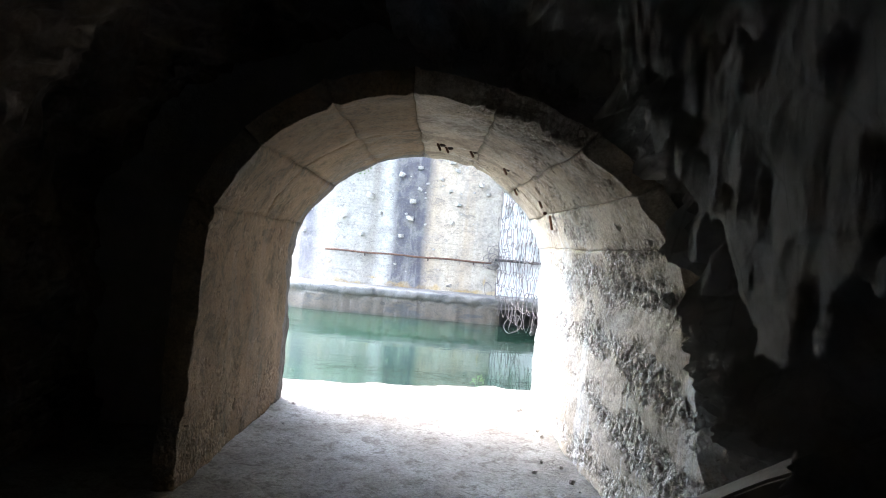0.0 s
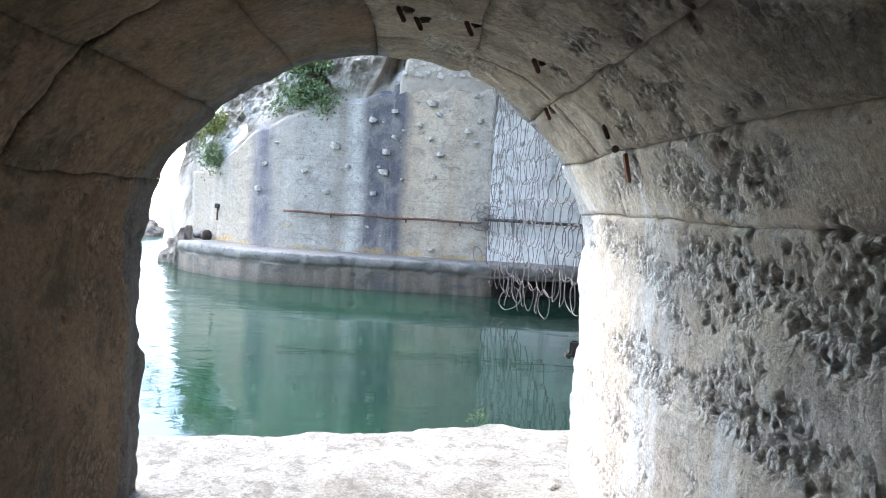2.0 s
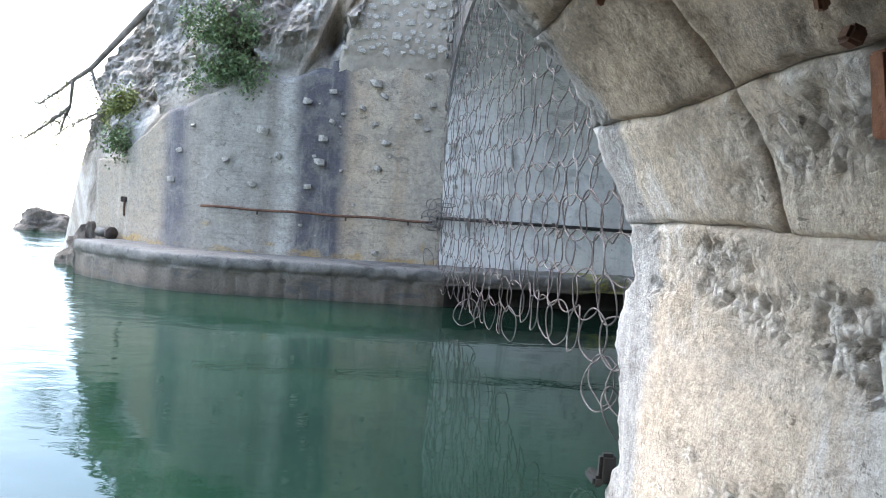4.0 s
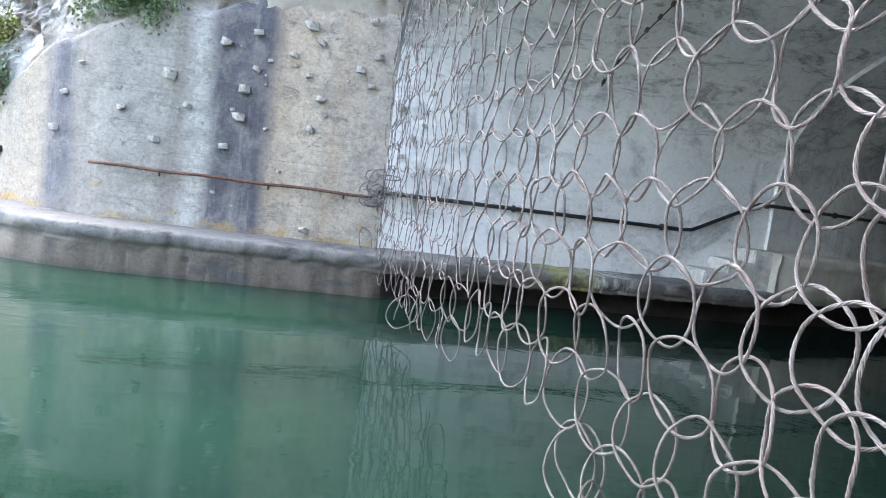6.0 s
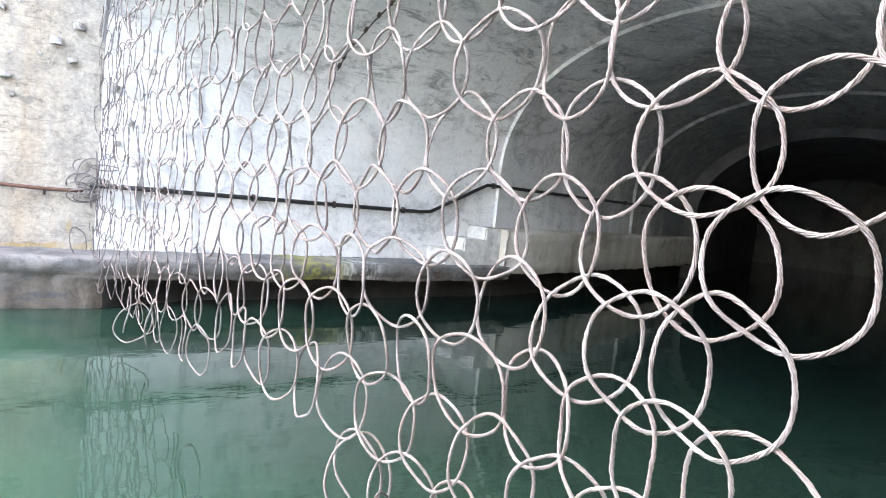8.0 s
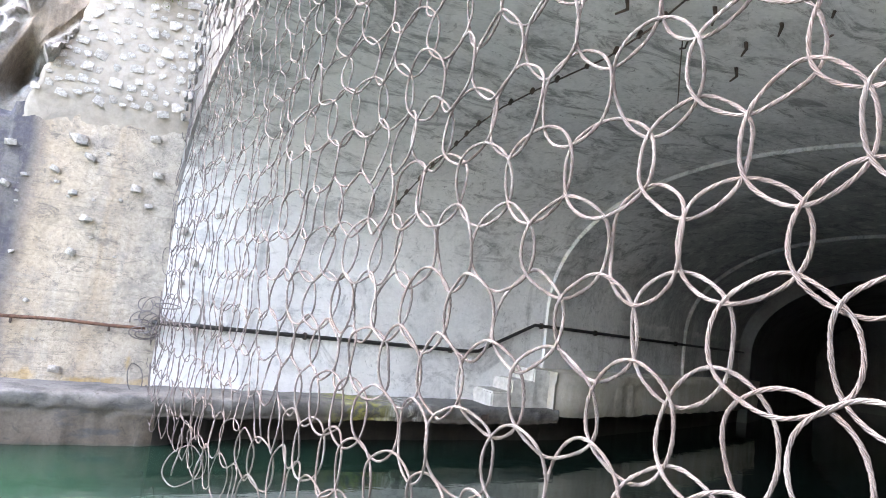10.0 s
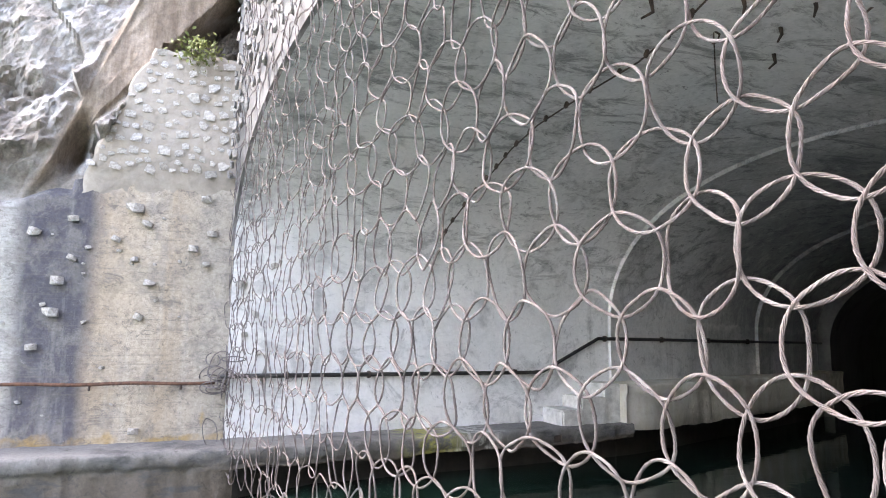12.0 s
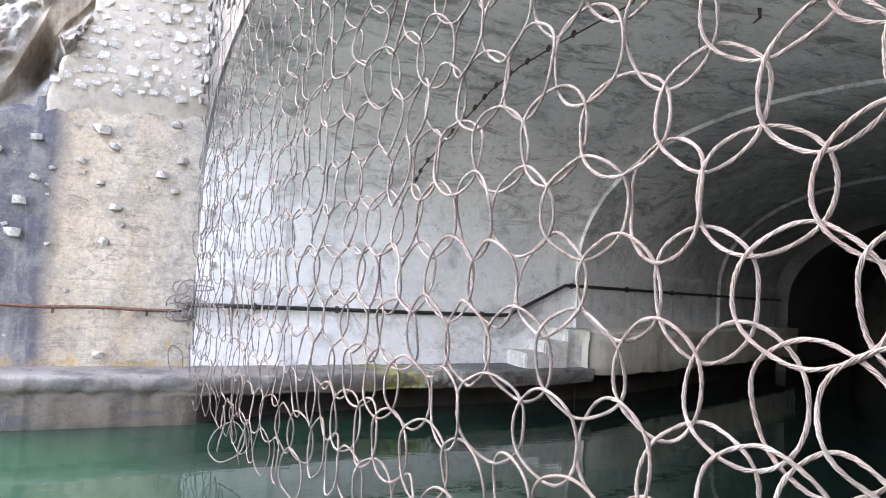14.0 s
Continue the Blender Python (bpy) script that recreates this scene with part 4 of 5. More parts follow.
def ring_mesh(seed, strands=5, seg=84, sides=4, core=0.0047, thick=0.0037, twist=9):
    """One ring: wire strands laid round each other into a rope."""
    rnd = random.Random(seed)
    sx, sy = 1 + rnd.uniform(-0.03, 0.03), 1 + rnd.uniform(-0.03, 0.04)
    ph, warp, pull = rnd.uniform(0, 6.28), rnd.uniform(0.006, 0.014), rnd.uniform(0.004, 0.020)
    verts, faces = [], []
    for s in range(strands):
        base = len(verts)
        for i in range(seg):
            t = 2 * math.pi * i / seg
            tw = t * twist + 2 * math.pi * s / strands
            r = RING * (1.0 - pull * math.cos(6 * t) + 0.03 * math.sin(2 * t + ph) + 0.02 * math.sin(3 * t + ph * 2))
            d = Vector((0, math.cos(t) * sx, math.sin(t) * sy))
            c = d * r + Vector((warp * math.sin(3 * t + ph), 0, 0))
            u, w = d.normalized(), Vector((1, 0, 0))
            swell = core * (1 + 0.22 * math.sin(5 * t + ph + s * 2.1))
            c += (u * math.cos(tw) + w * math.sin(tw)) * swell
            for k in range(sides):
                q = 2 * math.pi * k / sides + tw
                verts.append(c + (u * math.cos(q) + w * math.sin(q)) * thick)
        for i in range(seg):
            for k in range(sides):
                a, b = i, (i + 1) % seg
                q = (k + 1) % sides
                faces.append((base + a * sides + k, base + a * sides + q, base + b * sides + q, base + b * sides + k))
    return verts, faces


def net_bottom(y):
    return 0.12 if y < 10.8 else 0.42 if y < 13.2 else 0.1 if y < 14.4 else -0.14


def net_slots():
    """Rows of linked rings; the low rows are gathered together at the near end."""
    out = []
    rnd = random.Random(5)
    for r in range(-6, 24):
        for c in range(-9, 30):
            y = 9.246 + (c - 0.5 * (r % 2)) * PITCH
            far = min(1.0, max(0.0, (y - 9.2) / 2.6))
            z = 1.70 - 0.02 * far + r * (0.340 + 0.026 * far)
            fold = 0.62 if r <= 0 else 0.92 if r == 1 else 1.0
            if y < 8.9:
                y = 8.9 - (8.9 - y) * fold
            if y < 8.33 and r <= 1:
                y = 8.33 - (8.33 - y) * 0.72
            if y > 18.85 or y < (8.25 if r <= 0 else 8.05 if r == 1 else 7.5) or z < net_bottom(y) or z > 7.6:
                continue
            out.append((y, z, fold if y < 8.9 else 1.0))
    return out


def build_net():
    net = new("ring_net")
    net.location = (net_x(13), 13, 0)
    tagged(net, "hanging net of interlinked grey wire-rope rings closing the tunnel mouth", "net")
    kinds = []
    for s in range(8):
        v, f = ring_mesh(s)
        me = bpy.data.meshes.new("ring")
        me.from_pydata(v, [], f)
        me.materials.append(M_ROPE)
        me.polygons.foreach_set("use_smooth", [True] * len(me.polygons))
        kinds.append(me)
    slots = sorted(net_slots())
    rnd = random.Random(9)
    far_v, far_f = [], []
    back = Vector(net.location)
    for k, (y, z, q) in enumerate(slots):
        x = net_x(y) - 0.02 + 0.03 * math.sin(y * 2.0 + z) - (0.03 if q < 1.0 and k % 2 else 0.0)
        m = Matrix.Translation((x, y + rnd.uniform(-0.013, 0.013), z + rnd.uniform(-0.013, 0.013)))
        m = m @ Euler((rnd.randrange(6) * math.pi / 3 + rnd.uniform(-0.06, 0.06), rnd.uniform(-0.16, 0.16), rnd.uniform(-0.22, 0.22) + 0.085), "XYZ").to_matrix().to_4x4()
        if k < 300:
            ob = new("ring", kinds[k % 8])
            ob.parent = net
            ob.matrix_parent_inverse = Matrix.Translation(-back)
            ob.matrix_basis = m
        else:
            v, f = ring_mesh(k, 2, 26, 4, 0.0042, 0.0042, 7)
            b = len(far_v)
            far_v += [m @ p - back for p in v]
            far_f += [tuple(b + n for n in face) for face in f]
    for y, z, dx, tilt in ((18.75, 1.62, -0.12, 35), (18.7, 0.55, -0.2, -30), (18.4, 0.02, -0.1, 40), (15.6, -0.02, -0.05, 50), (10.45, 0.24, -0.02, 25), (10.05, 0.10, -0.05, -40)):
        ob = new("ring", kinds[int(y * 7) % 8])
        ob.parent = net
        ob.matrix_parent_inverse = Matrix.Translation(-back)
        ob.matrix_basis = pose(net_x(y) + dx, y, z, 0, tilt * 0.6, tilt)
    for k, (y, z) in enumerate(((15.9, 0.1), (18.6, 1.4), (14.9, 0.15))):
        x0 = net_x(y) - 0.05
        pts = [Vector((x0 + 0.04 * math.sin(j * 0.9 + k), y + 0.05 * math.sin(j * 0.7 + 2 * k), z + 0.25 - 0.11 * j)) - back for j in range(6)]
        v, f = tube(pts, 0.010, 5)
        ob = mesh_object("frayed_strand", v, f, M_ROPE)
        ob.parent = net
    rnd = random.Random(12)
    for k in range(9):
        z, r, tip = rnd.uniform(1.15, 1.75), rnd.uniform(0.10, 0.26), rnd.uniform(0.5, 1.4)
        cx, turns = 1.48 + rnd.uniform(-0.15, 0.2), rnd.uniform(0.7, 1.2)
        pts = [Vector((cx + r * math.cos(6.28 * turns * j / 18 + k), 18.8 - 0.08 * math.sin(j * 0.7 + k) - 0.15 * tip * math.sin(0.35 * j), z + r * tip * math.sin(6.28 * turns * j / 18 + k) * (0.7 + 0.3 * math.sin(k)))) - back for j in range(19)]
        v, f = tube(pts, 0.009, 5)
        ob = mesh_object("tied_wire", v, f, M_ROPE)
        ob.parent = net
    ob = mesh_object("ring_mesh", far_v, far_f, M_ROPE)
    ob.parent = net
    ob["kind"] = "stuff"


build_net()


# ---- rail, cable ----
def build_rail():
    rail = new("pipe_rail")
    rail.location = (-1, 18.9, 1.3)
    tagged(rail, "thin rusty iron pipe fixed along the canal wall", "rail")

    def add(name, pts, r, mat):
        v, f = tube([Vector(p) - rail.location for p in pts], r)
        ob = mesh_object(name, v, f, mat)
        ob.parent = rail
    add("pipe", [(-3.34 + 0.25 * i, wall_y(-3.34 + 0.25 * i) - 0.13, 1.32 + 0.01 * math.sin(i)) for i in range(20)], 0.028, M_RUST)
    for x in (-2.2, -0.4, 0.9):
        add("bracket", [(x, 19.1, 1.30), (x, 18.88, 1.30), (x, 18.86, 1.22)], 0.02, M_DARKIRON)


build_rail()


def build_cable():
    def wall_at(x):
        return 19.0 + 0.0897 * (x - 1.6) - 0.06 if x < 9.85 else 19.67 + 0.328 * (x - 9.85) - 0.07
    pts = [(x, wall_at(x), 1.42) for x in (1.5, 2.5, 3.5, 4.5, 5.5, 6.5, 7.2, 7.75)]
    pts += [(x, wall_at(x), 1.42 + 0.72 * (x - 7.95) / 1.55) for x in (8.0, 8.5, 9.0, 9.5)]
    pts += [(x, wall_at(x), 2.14) for x in (9.75, 10.1, 11.5, 13, 15, 16.7, 19, 21.5)]
    cable = new("cable")
    cable.location = (1.5, 18.95, 1.42)
    tagged(cable, "thick black cable clipped along the tunnel wall", "cable")
    v, f = tube([Vector(p) - cable.location for p in pts], 0.038, 8)
    mesh_object("sheath", v, f, M_CABLE).parent = cable
    for x in (2.6, 4.1, 5.7, 7.3, 9.7, 11.8, 14.0, 16.2):
        z = 1.42 if x < 7.8 else 2.14
        part("clip", box_bm(0.05, 0.13, 0.13, 0.012, Matrix.Translation(Vector((x, wall_at(x) + 0.02, z)) - cable.location)), M_DARKIRON, cable)


build_cable()


# ---- masonry, stones and iron on the canal wall ----
def stone_meshes(name, count, seed, flat, material):
    rnd = random.Random(seed)
    out = []
    for k in range(count):
        bm = bmesh.new()
        bmesh.ops.create_icosphere(bm, subdivisions=1, radius=0.5)
        for v in bm.verts:
            v.co *= 1 + 0.35 * noise.noise(v.co * 2.3 + Vector((seed, k * 3.1, 0)))
            v.co = Vector((round(v.co.x * 2.6) / 2.6 * 0.75 + v.co.x * 0.25, v.co.y * flat, round(v.co.z * 2.6) / 2.6 * 0.75 + v.co.z * 0.25))
        me = bpy.data.meshes.new(name)
        bm.to_mesh(me)
        bm.free()
        me.materials.append(material)
        out.append(me)
    return out


STONES = stone_meshes("stone", 9, 3, 0.75, M_STONE)
FLATS = stone_meshes("stone", 9, 8, 0.17, M_CHIP)
SPANDREL_STONES = stone_meshes("stone", 9, 5, 0.35, M_GREYSTONE)


def put_stone(kind, parent, x, y, z, sx, sz, rnd, turn=0.0):
    ob = new("stone", rnd.choice(kind))
    ob.parent = parent
    ob.matrix_basis = pose(x, y, z, rnd.uniform(-12, 12), rnd.uniform(-25, 25), turn + rnd.uniform(-15, 15)) @ Matrix.Diagonal((sx, sx, sz, 1))


def build_wall_stones():
    rnd = random.Random(21)
    spots = [(0.04, 4.1, 0.34), (1.11, 4.35, 0.2), (0.23, 3.85, 0.22), (-0.2, 3.58, 0.18), (0.08, 3.27, 0.16), (0.33, 2.89, 0.22), (0.95, 3.5, 0.2), (1.24, 3.77, 0.2),
             (-0.8, 3.24, 0.18), (-0.97, 2.88, 0.24), (-0.82, 3.86, 0.2), (-1.02, 2.39, 0.28), (0.2, 2.36, 0.18), (0.25, 0.58, 0.2), (1.17, 3.25, 0.16), (-1.33, 3.61, 0.22),
             (-1.23, 1.87, 0.2), (-1.87, 2.47, 0.18), (-2.91, 2.29, 0.18), (-4.08, 1.82, 0.2), (-3.92, 2.43, 0.16), (-2.37, 1.83, 0.24), (-2.19, 2.96, 0.3), (-3.61, 2.94, 0.14)]
    for x, z, d in spots:
        put_stone(STONES, far_wall, x, wall_y(x) - 0.03, z, d, d * rnd.uniform(0.55, 0.8), rnd)
    for x, z, d in ((1.75, 2.95, 0.2), (2.0, 2.45, 0.17), (1.85, 2.1, 0.14), (2.3, 3.3, 0.16), (1.9, 3.75, 0.2), (2.2, 2.7, 0.12), (2.1, 1.8, 0.12)):
        put_stone(STONES, far_wall, x, 19.0 + 0.09 * (x - 1.6) - 0.02, z, d, d * 0.8, rnd)
    for k in range(26):
        x, z = rnd.uniform(-3.6, 1.3), rnd.uniform(0.7, 4.0)
        d = rnd.uniform(0.05, 0.11)
        put_stone(STONES, far_wall, x, wall_y(x) - 0.005, z, d, d * 0.7, rnd)


build_wall_stones()


def build_masonry():
    def place(i, j):
        v = j / 34
        z = 4.25 + 2.65 * v
        xl = -0.85 + 1.0 * v ** 1.2 + 0.12 * frac((0, 1, z), 2.0)
        x = xl + (1.66 - xl) * i / 40
        edge = 0.35 if i == 0 or j == 34 else 0.0
        return (x, 18.95 + 0.09 * max(0.0, 1 - 4 * v) + edge + 0.025 * frac((x, 0, z), 1.5) + 0.012 * frac((x, 0, z), 6), z + 0.06 * frac((x, 3, 1), 2) * v)
    ob = grid("wall_masonry", 40, 34, place, M_MORTAR)
    tagged(ob, "rubble masonry of pale stones set in beige mortar", "wall", kind="structure")
    rnd = random.Random(4)
    placed = []
    while len(placed) < 95:
        z = rnd.uniform(4.75, 6.8)
        x = rnd.uniform(-0.75 + (z - 4.55) * 0.42, 1.5)
        d = rnd.uniform(0.12, 0.27)
        if all(math.hypot(x - a, z - b) > 0.50 * (d + e) for a, b, e in placed):
            placed.append((x, z, d))
            put_stone(FLATS, ob, x, 18.938, z, d, d * rnd.uniform(0.6, 1.0), rnd)
    placed = []
    tries = 0
    while len(placed) < 190 and tries < 6000:
        tries += 1
        y, z = rnd.uniform(11.5, 18.8), rnd.uniform(4.7, 8.6)
        d = rnd.uniform(0.13, 0.27)
        u = 19.0 - y
        hw, zs, zc, p = 5.7, 2.9, 5.85, 2.7
        arch = zs + (zc - zs) * max(0.0, 1 - abs((hw - u) / hw) ** p) ** (1 / p)
        if z > arch + 0.25 and all(math.hypot(y - a, z - b) > 0.5 * (d + e) for a, b, e in placed):
            placed.append((y, z, d))
            put_stone(SPANDREL_STONES, portal, net_x(y) - 0.07 - 0.05, y, z, d, d * rnd.uniform(0.6, 1.0), rnd, 85)


build_masonry()


# ---- small things on the walls ----
def thing(name, place, label, category, group=""):
    ob = new(name)
    ob.location = place
    return tagged(ob, label, category, group)


def tube_part(name, pts, r, mat, parent, sides=6, label=""):
    v, f = tube([Vector(p) - parent.location for p in pts], r, sides)
    ob = mesh_object(name, v, f, mat)
    ob.parent = parent
    if label:
        ob["label"] = label
    return ob


def build_steps():
    rnd = random.Random(2)
    st = thing("steps", (8.6, 19.3, 0.4), "short flight of pale concrete steps up to the raised ledge", "steps")
    for k, (x0, x1, top) in enumerate(((8.05, 8.55, 0.70), (8.55, 9.15, 0.95), (9.15, 9.62, 1.2))):
        bm = box_bm(x1 - x0 + 0.03, 0.80 - 0.04 * k, top - 0.30, 0.03, Matrix.Translation(((x0 + x1) / 2 - 8.6, -0.05 + 0.06 * k, (top + 0.30) / 2 - 0.4)))
        part("step", roughen(bm, 0.03, 5, k), M_BRICK, st)


build_steps()


def build_drain():
    d = thing("drain_hole", (7.75, 18.63, 0.2), "small square drain opening in the ledge face", "drain")
    part("frame", box_bm(0.24, 0.10, 0.20, 0.015, Matrix.Translation((0, 0.03, 0))), M_LEDGE, d)
    # Solid dark block in place of the shade inside the drain.
    part("opening", box_bm(0.15, 0.05, 0.13, 0.01, Matrix.Translation((0, -0.018, 0))), M_DARKIRON, d, "dark block standing in for the shaded hollow of the drain")


build_drain()


def build_vault_cable():
    pts = [(5.42, 19.05, 3.9), (5.48, 18.82, 4.2), (5.7, 18.25, 4.72), (5.82, 17.62, 5.05), (5.85, 17.0, 5.3), (5.9, 16.2, 5.5), (6.0, 15.2, 5.63), (6.02, 13.9, 5.67), (5.75, 12.8, 5.64), (5.4, 11.8, 5.61), (5.9, 10.5, 5.36)]
    v = thing("ceiling_wire", (5.9, 15, 5.6), "thin dark wire strung across the tunnel vault with clips", "wire")
    tube_part("wire", pts, 0.013, M_DARKIRON, v, 5)
    for a, b in zip(pts, pts[1:]):
        for t in (0.2, 0.7):
            p = Vector(a).lerp(Vector(b), t)
            bm = box_bm(0.07, 0.05, 0.10, 0.012, Matrix.Translation(p - v.location + Vector((0, 0, 0.02))) @ pose(0, 0, 0, 20, 10, 35))
            part("clip", bm, M_DARKIRON, v)
    h = thing("hanging_wire", (6.35, 12.95, 5.7), "thin wire hanging from the vault", "wire")
    tube_part("wire", [(6.35, 12.95, 5.75), (6.36, 12.96, 5.3), (6.35, 12.94, 4.85)], 0.008, M_DARKIRON, h, 5)
    tube_part("hook", [(6.35, 12.94, 5.74), (6.35, 12.86, 5.66), (6.35, 12.90, 5.58), (6.35, 12.98, 5.60)], 0.014, M_DARKIRON, h, 5)
    rnd = random.Random(6)
    for x, y in ((6.7, 11.9), (6.7, 11.3), (7.5, 13.1), (5.2, 12.7), (5.7, 11.2), (6.9, 12.5), (7.2, 11.6), (6.0, 12.2)):
        b = thing("ceiling_stub", (x, y, 5.66), "broken rusty iron stub in the vault", "iron stub", "stubs in the vault")
        tube_part("stub", [(x, y, 5.78), (x + 0.03, y, 5.62), (x + rnd.uniform(-0.15, 0.15), y + 0.08, 5.56)], [0.03, 0.022, 0.012], M_DARKIRON, b)
    patch = new("plaster_patch", FLATS[2])
    patch.matrix_basis = pose(7.1, 19.46, 3.3, 0, 4, 5) @ Matrix.Diagonal((0.6, 0.3, 0.2, 1))
    tagged(patch, "pale ragged plaster patch on the tunnel wall", "plaster")


build_vault_cable()


def build_iron():
    h = thing("iron_hanger", (0.895, 5.84, 1.93), "rusty flat iron strap hanging from the arch lining", "strap")
    part("strap", roughen(box_bm(0.016, 0.034, 0.13, 0.004, pose(0.03, 0, -0.02, 4, -14, 0)), 0.004, 20), M_ORANGE_RUST, h)
    part("anchor", roughen(box_bm(0.045, 0.045, 0.035, 0.012, pose(0.03, 0, 0.09, 10, 20, 0)), 0.012, 15), M_DARKIRON, h)
    part("bolt", box_bm(0.03, 0.03, 0.03, 0.006, pose(-0.03, 0, 0.06, 0, 20, 0)), M_RUST, h)
    for k, (x, y, z) in enumerate(((0.835, 5.86, 2.085), (0.66, 6.39, 2.225), (0.495, 5.82, 2.345), (0.187, 5.73, 2.46), (-0.03, 5.81, 2.49), (-0.10, 5.70, 2.49))):
        s = thing("iron_stub", (x, y, z), "corroded iron anchor in a broken pocket of the arch", "iron stub", "anchors in the arch")
        part("plate", roughen(box_bm(0.055, 0.05, 0.035, 0.008, pose(0.02, 0, 0.01, 0, 35 + 10 * k, 20 * k)), 0.010, 22, k), M_DARKIRON, s)
        part("pin", box_bm(0.02, 0.02, 0.07, 0.005, pose(-0.01, 0.01, -0.02, 15, -30, 0)), M_RUST, s)
    b = thing("wall_bracket", (1.06, 7.12, 0.82), "dark iron bracket on the edge of the passage mouth", "bracket")
    part("plate", box_bm(0.06, 0.04, 0.11, 0.012), M_CABLE, b)
    part("lip", box_bm(0.04, 0.10, 0.04, 0.01, pose(-0.03, 0.03, -0.045)), M_CABLE, b)
    p = thing("wall_socket", (-5.34, 20.33, 1.3), "small dark iron socket on the canal wall", "iron socket")
    part("box", box_bm(0.12, 0.14, 0.12, 0.015), M_DARKIRON, p)
    part("stem", box_bm(0.04, 0.05, 0.34, 0.01, pose(0, 0.02, -0.2)), M_RUST, p)
    e = thing("mooring_pipe", (-5.75, 20.45, 0.5), "stub of black pipe lying at the end of the ledge", "pipe")
    tube_part("pipe", [(-5.95, 20.6, 0.53), (-5.6, 20.35, 0.52)], 0.11, M_CABLE, e, 12)
    tube_part("flange", [(-5.63, 20.37, 0.52), (-5.57, 20.33, 0.52)], 0.15, M_DARKIRON, e, 12)


build_iron()


def build_wedged_stone():
    ob = new("wedged_stone", STONES[4])
    ob.matrix_basis = pose(1.25, 3.62, 1.43, 20, 35, 50) @ Matrix.Diagonal((0.13, 0.10, 0.09, 1))
    tagged(ob, "pale loose stone stuck in the lining's broken end", "stone")


build_wedged_stone()


def build_plank():
    p = thing("plank", (0.88, 1.62, 1.13), "bleached wooden plank wedged in the rock", "plank")
    bm = box_bm(1.0, 0.10, 0.05, 0.008)
    bmesh.ops.subdivide_edges(bm, edges=[e for e in bm.edges if e.calc_length() > 0.5], cuts=8)
    bm2 = roughen(bm, 0.008, 6)
    bmesh.ops.transform(bm2, matrix=pose(0.06, -0.1, 0.07, 25, -36, -60), verts=bm2.verts)
    part("board", bm2, M_WOOD, p)


build_plank()


# ---- loose stones on the passage floor ----
def build_rubble():
    rnd = random.Random(31)
    for k in range(24):
        y = rnd.uniform(3.2, 7.0)
        left = rnd.random() < 0.45
        off = abs(rnd.gauss(0, 0.16))
        x = (-1.36 + off) if left else (splay(0.98, y) - off)
        d = rnd.uniform(0.02, 0.06)
        ob = new("loose_stone", STONES[k % 9])
        ob.matrix_basis = pose(x, y, d * 0.22, rnd.uniform(0, 40), rnd.uniform(0, 40), rnd.uniform(0, 360)) @ Matrix.Diagonal((d, d, d * 0.8, 1))
        tagged(ob, "small pale rubble stone on the dusty floor", "stone", "loose stones on the floor")


build_rubble()


# ---- rocks in the water, bushes and the bare tree ----
def build_rock(name, x, y, sx, sy, sz, seed, label):
    bm = bmesh.new()
    bmesh.ops.create_icosphere(bm, subdivisions=4, radius=1.0)
    for v in bm.verts:
        q = v.co.copy()
        f = 1 + 0.45 * noise.fractal(q * 1.3 + Vector((seed, 0, seed)), 0.9, 2.1, 5)
        f *= 1 - 0.12 * abs(noise.noise(q * 3.5 + Vector((0, seed, 0))))
        v.co = Vector((q.x * sx, q.y * sy, q.z * sz)) * f
    me = bpy.data.meshes.new(name)
    bm.to_mesh(me)
    bm.free()
    me.materials.append(M_DARKROCK)
    ob = new(name, me)
    ob.location = (x, y, WATER)
    tagged(ob, label, "rock", "rocks in the water")


M_DARKROCK = rock_material("brown_shore_rock", (0.30, 0.255, 0.215), (0.17, 0.142, 0.118), (0.05, 0.042, 0.035), 1.4)
build_rock("shore_rock", -6.55, 21.8, 0.7, 0.6, 0.78, 1.3, "dark brown jagged rock at the foot of the canal wall")
build_rock("shore_rock", -6.2, 21.0, 0.45, 0.4, 0.9, 7.7, "dark brown jagged rock at the end of the ledge")
build_rock("islet", -12.3, 31.5, 1.1, 0.8, 0.75, 9.9, "small dark rock islet out in the pale water")


def leaf_cloud(centres, count, spread, size, seed):
    """Many small bent leaves round the tips of twigs."""
    rnd = random.Random(seed)
    verts, faces = [], []
    for k in range(count):
        c = Vector(rnd.choice(centres)) + Vector((rnd.gauss(0, 1), rnd.gauss(0, 1), rnd.gauss(0, 1))) * spread
        d = Vector((rnd.gauss(0, 1), rnd.gauss(0, 1), rnd.gauss(0.3, 1))).normalized()
        w = d.orthogonal().normalized()
        w = Matrix.Rotation(rnd.uniform(0, 6.28), 3, d) @ w
        n = d.cross(w)
        l = size * rnd.uniform(0.6, 1.4)
        b = len(verts)
        verts += [c, c + d * l * 0.5 + w * l * 0.28 + n * l * 0.06, c + d * l, c + d * l * 0.5 - w * l * 0.28 + n * l * 0.06]
        faces.append((b, b + 1, b + 2, b + 3))
    return verts, faces


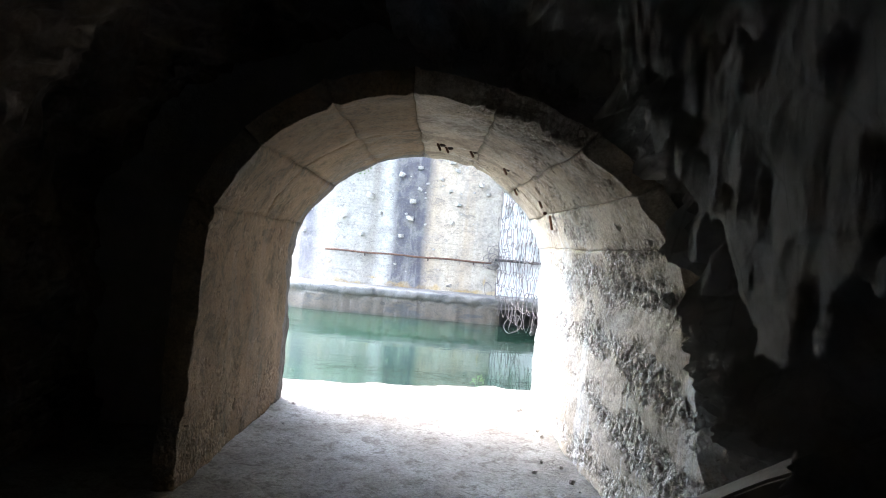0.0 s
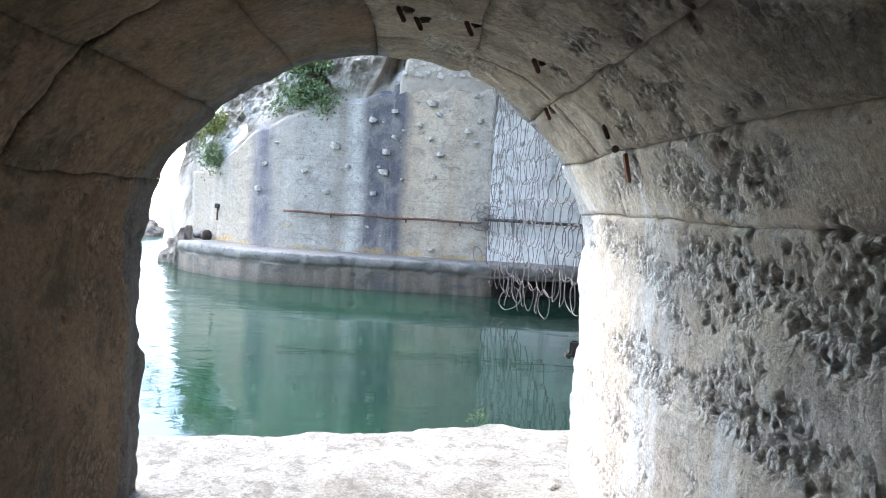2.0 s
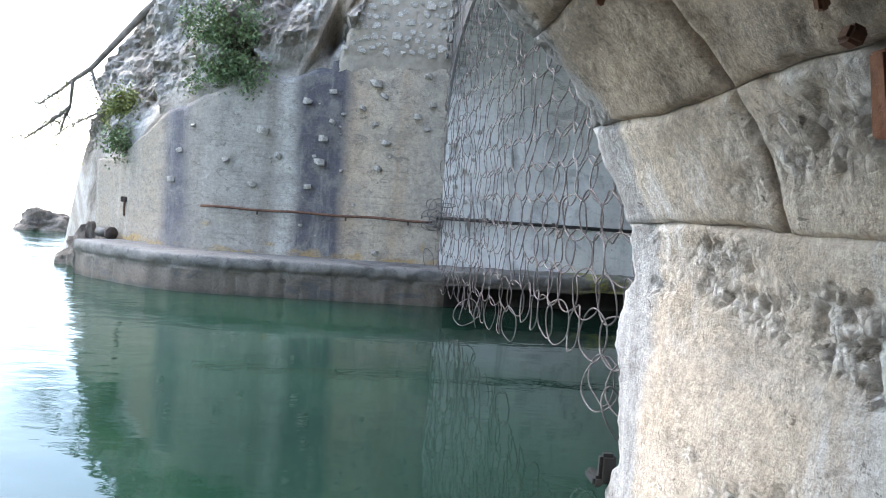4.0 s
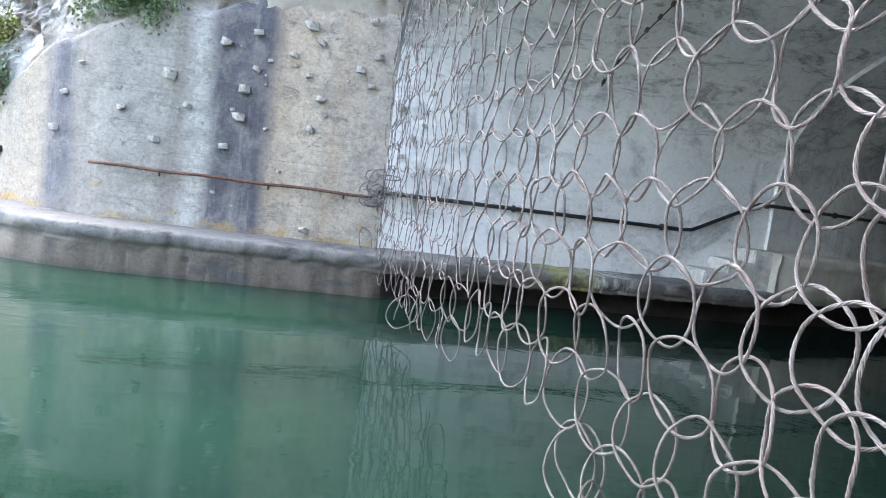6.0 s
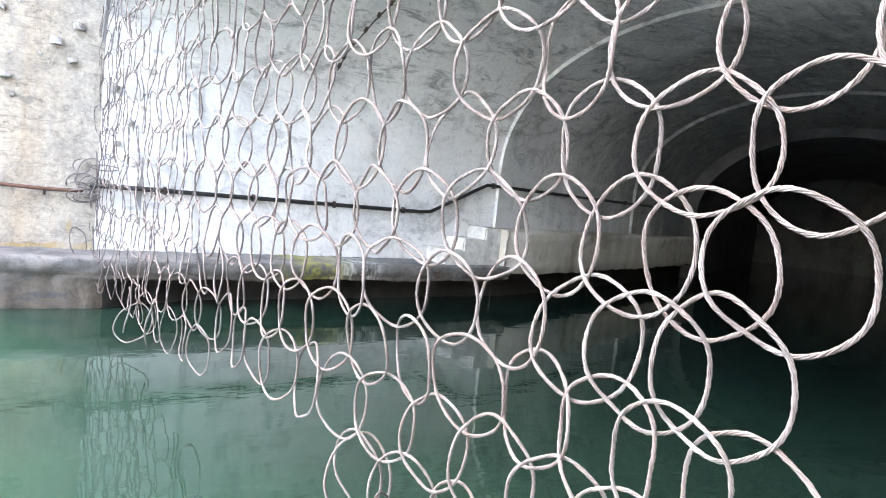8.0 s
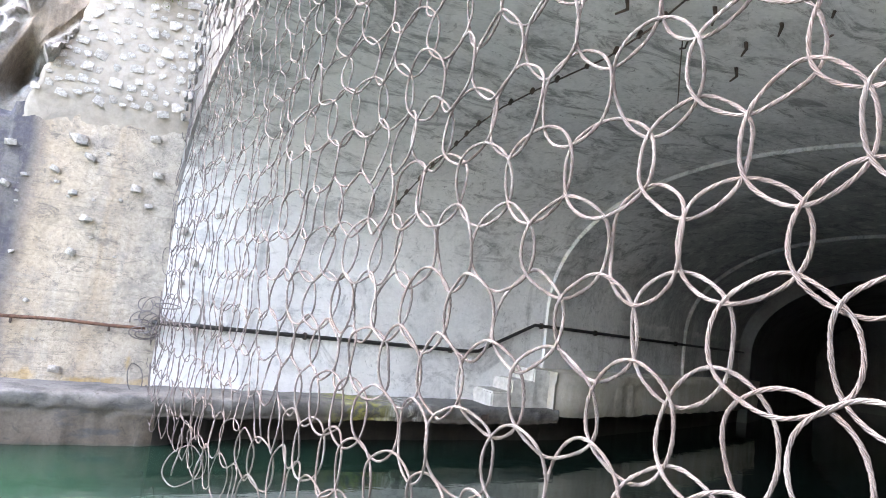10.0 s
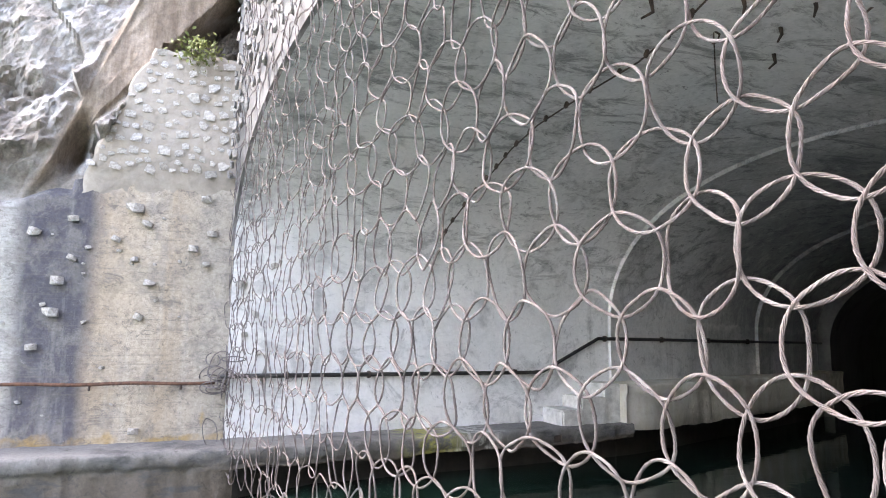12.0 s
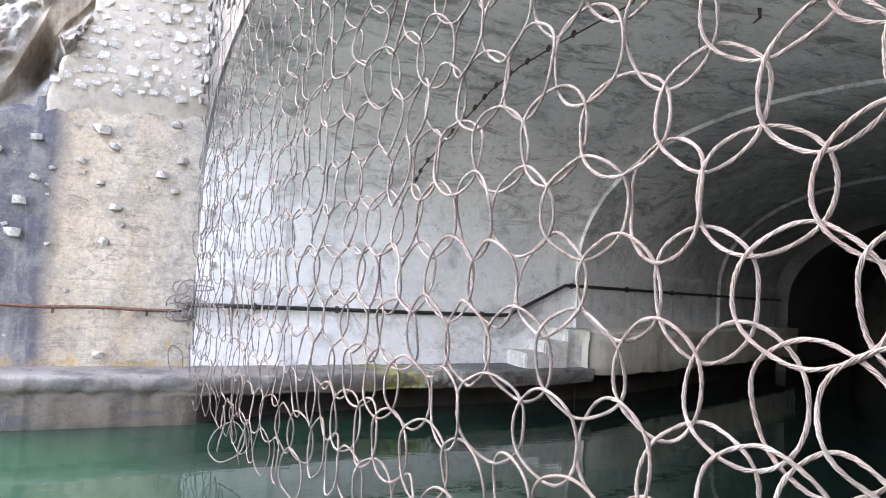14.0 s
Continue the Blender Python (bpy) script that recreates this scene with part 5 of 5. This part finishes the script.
def build_bush(name, x, y, z, wx, wz, count, mat, seed, label, droop=0.0):
    rnd = random.Random(seed)
    bush = thing(name, (x, y, z), label, "bush")
    tips = []
    for k in range(14):
        tip = Vector((x + rnd.uniform(-wx, wx), y - rnd.uniform(0.05, 0.45), z + rnd.uniform(-wz, wz) - droop * rnd.random()))
        mid = Vector((x, y, z)).lerp(tip, 0.55) + Vector((0, -0.1, 0.08))
        tube_part("stem", [(x + 0.3 * (tip.x - x), y + 0.25, z - wz * 0.5), mid, tip], [0.025, 0.015, 0.006], M_BARK, bush, 5)
        tips += [tip - bush.location, mid - bush.location]
    v, f = leaf_cloud(tips, count, 0.13, 0.075, seed)
    ob = mesh_object("crown", v, f, mat, False)
    ob.parent = bush


build_bush("bush", -3.2, 19.35, 4.75, 0.7, 0.85, 4600, M_LEAF, 11, "dense green bush growing over the top of the canal wall", 0.3)
build_bush("bush", -2.75, 19.25, 4.15, 0.5, 0.22, 1400, M_LEAF, 12, "low green creeper along the wall's top edge")
build_bush("bush", -5.55, 20.8, 3.3, 0.35, 0.35, 1500, M_LEAF_YELLOW, 13, "yellow-green scrub on the cliff edge")
build_bush("bush", -5.5, 20.6, 2.5, 0.22, 0.3, 700, M_LEAF, 14, "small green scrub hanging on the cliff")
build_bush("grass_tuft", 0.75, 19.15, 6.8, 0.3, 0.06, 500, M_LEAF_YELLOW, 15, "grass tuft on the masonry top")


def build_tree():
    rnd = random.Random(17)
    tree = thing("bare_tree", (-4.7, 21.8, 6.6), "bare leaning tree with drooping twigs on the cliff edge", "tree")
    main = [(-4.4, 21.7, 6.9), (-5.1, 21.9, 6.3), (-5.7, 22, 5.74), (-6.3, 22, 5.0), (-6.83, 22, 4.35), (-7.24, 22, 4.03), (-7.28, 22, 3.4)]
    tube_part("trunk", main, [0.13, 0.11, 0.09, 0.075, 0.06, 0.05, 0.03], M_BARK, tree, 8)
    limbs = [[(-7.24, 22, 4.03), (-7.6, 22.1, 3.75), (-8.08, 22.1, 3.37)], [(-7.28, 22, 3.4), (-7.7, 22, 3.0), (-8.29, 22, 2.54)], [(-7.28, 22, 3.4), (-7.45, 22.1, 3.1), (-7.54, 22.1, 2.75)],
             [(-5.75, 21.3, 3.5), (-6.4, 21.6, 3.3), (-7.2, 21.9, 2.95)], [(-6.83, 22, 4.35), (-6.7, 22, 3.9), (-6.5, 22, 3.5)]]
    for line in limbs:
        tube_part("limb", line, [0.04, 0.028, 0.014], M_BARK, tree, 6)
    verts, faces = [], []
    for line in limbs:
        for k in range(30):
            a = Vector(line[0]).lerp(Vector(line[2]), rnd.uniform(0.15, 1.0))
            d = Vector((rnd.uniform(-0.6, 0.3), rnd.uniform(-0.2, 0.2), rnd.uniform(-0.6, 0.25)))
            pts = [a, a + d * 0.4 + Vector((0, 0, 0.04)), a + d * 0.75, a + d + Vector((0, 0, -0.1))]
            v, f = tube([p - tree.location for p in pts], [0.012, 0.009, 0.006, 0.004], 4)
            b = len(verts)
            verts += v
            faces += [tuple(b + n for n in face) for face in f]
    ob = mesh_object("twig_spray", verts, faces, M_BARK)
    ob.parent = tree
    tips = [Vector(l[2]) - tree.location for l in limbs] + [Vector(l[1]) - tree.location for l in limbs]
    v, f = leaf_cloud(tips, 900, 0.38, 0.05, 18)
    ob = mesh_object("leaves", v, f, M_LEAF_YELLOW, False)
    ob.parent = tree


build_tree()


def build_weed():
    w = thing("weed", (0.55, 7.96, 0.0), "small green weed at the floor's front edge", "plant")
    tips = [(0.0, 0, 0.10), (0.05, 0.02, 0.07), (-0.05, 0.01, 0.06), (0.08, 0, 0.04)]
    for p in tips:
        tube_part("stem", [(0.55, 7.96, -0.03), tuple(Vector(p) * 0.6 + w.location), tuple(Vector(p) + w.location)], 0.003, M_LEAF, w, 4)
    v, f = leaf_cloud([Vector(p) for p in tips], 60, 0.018, 0.03, 4)
    ob = mesh_object("leaves", v, f, M_LEAF, False)
    ob.parent = w


build_weed()
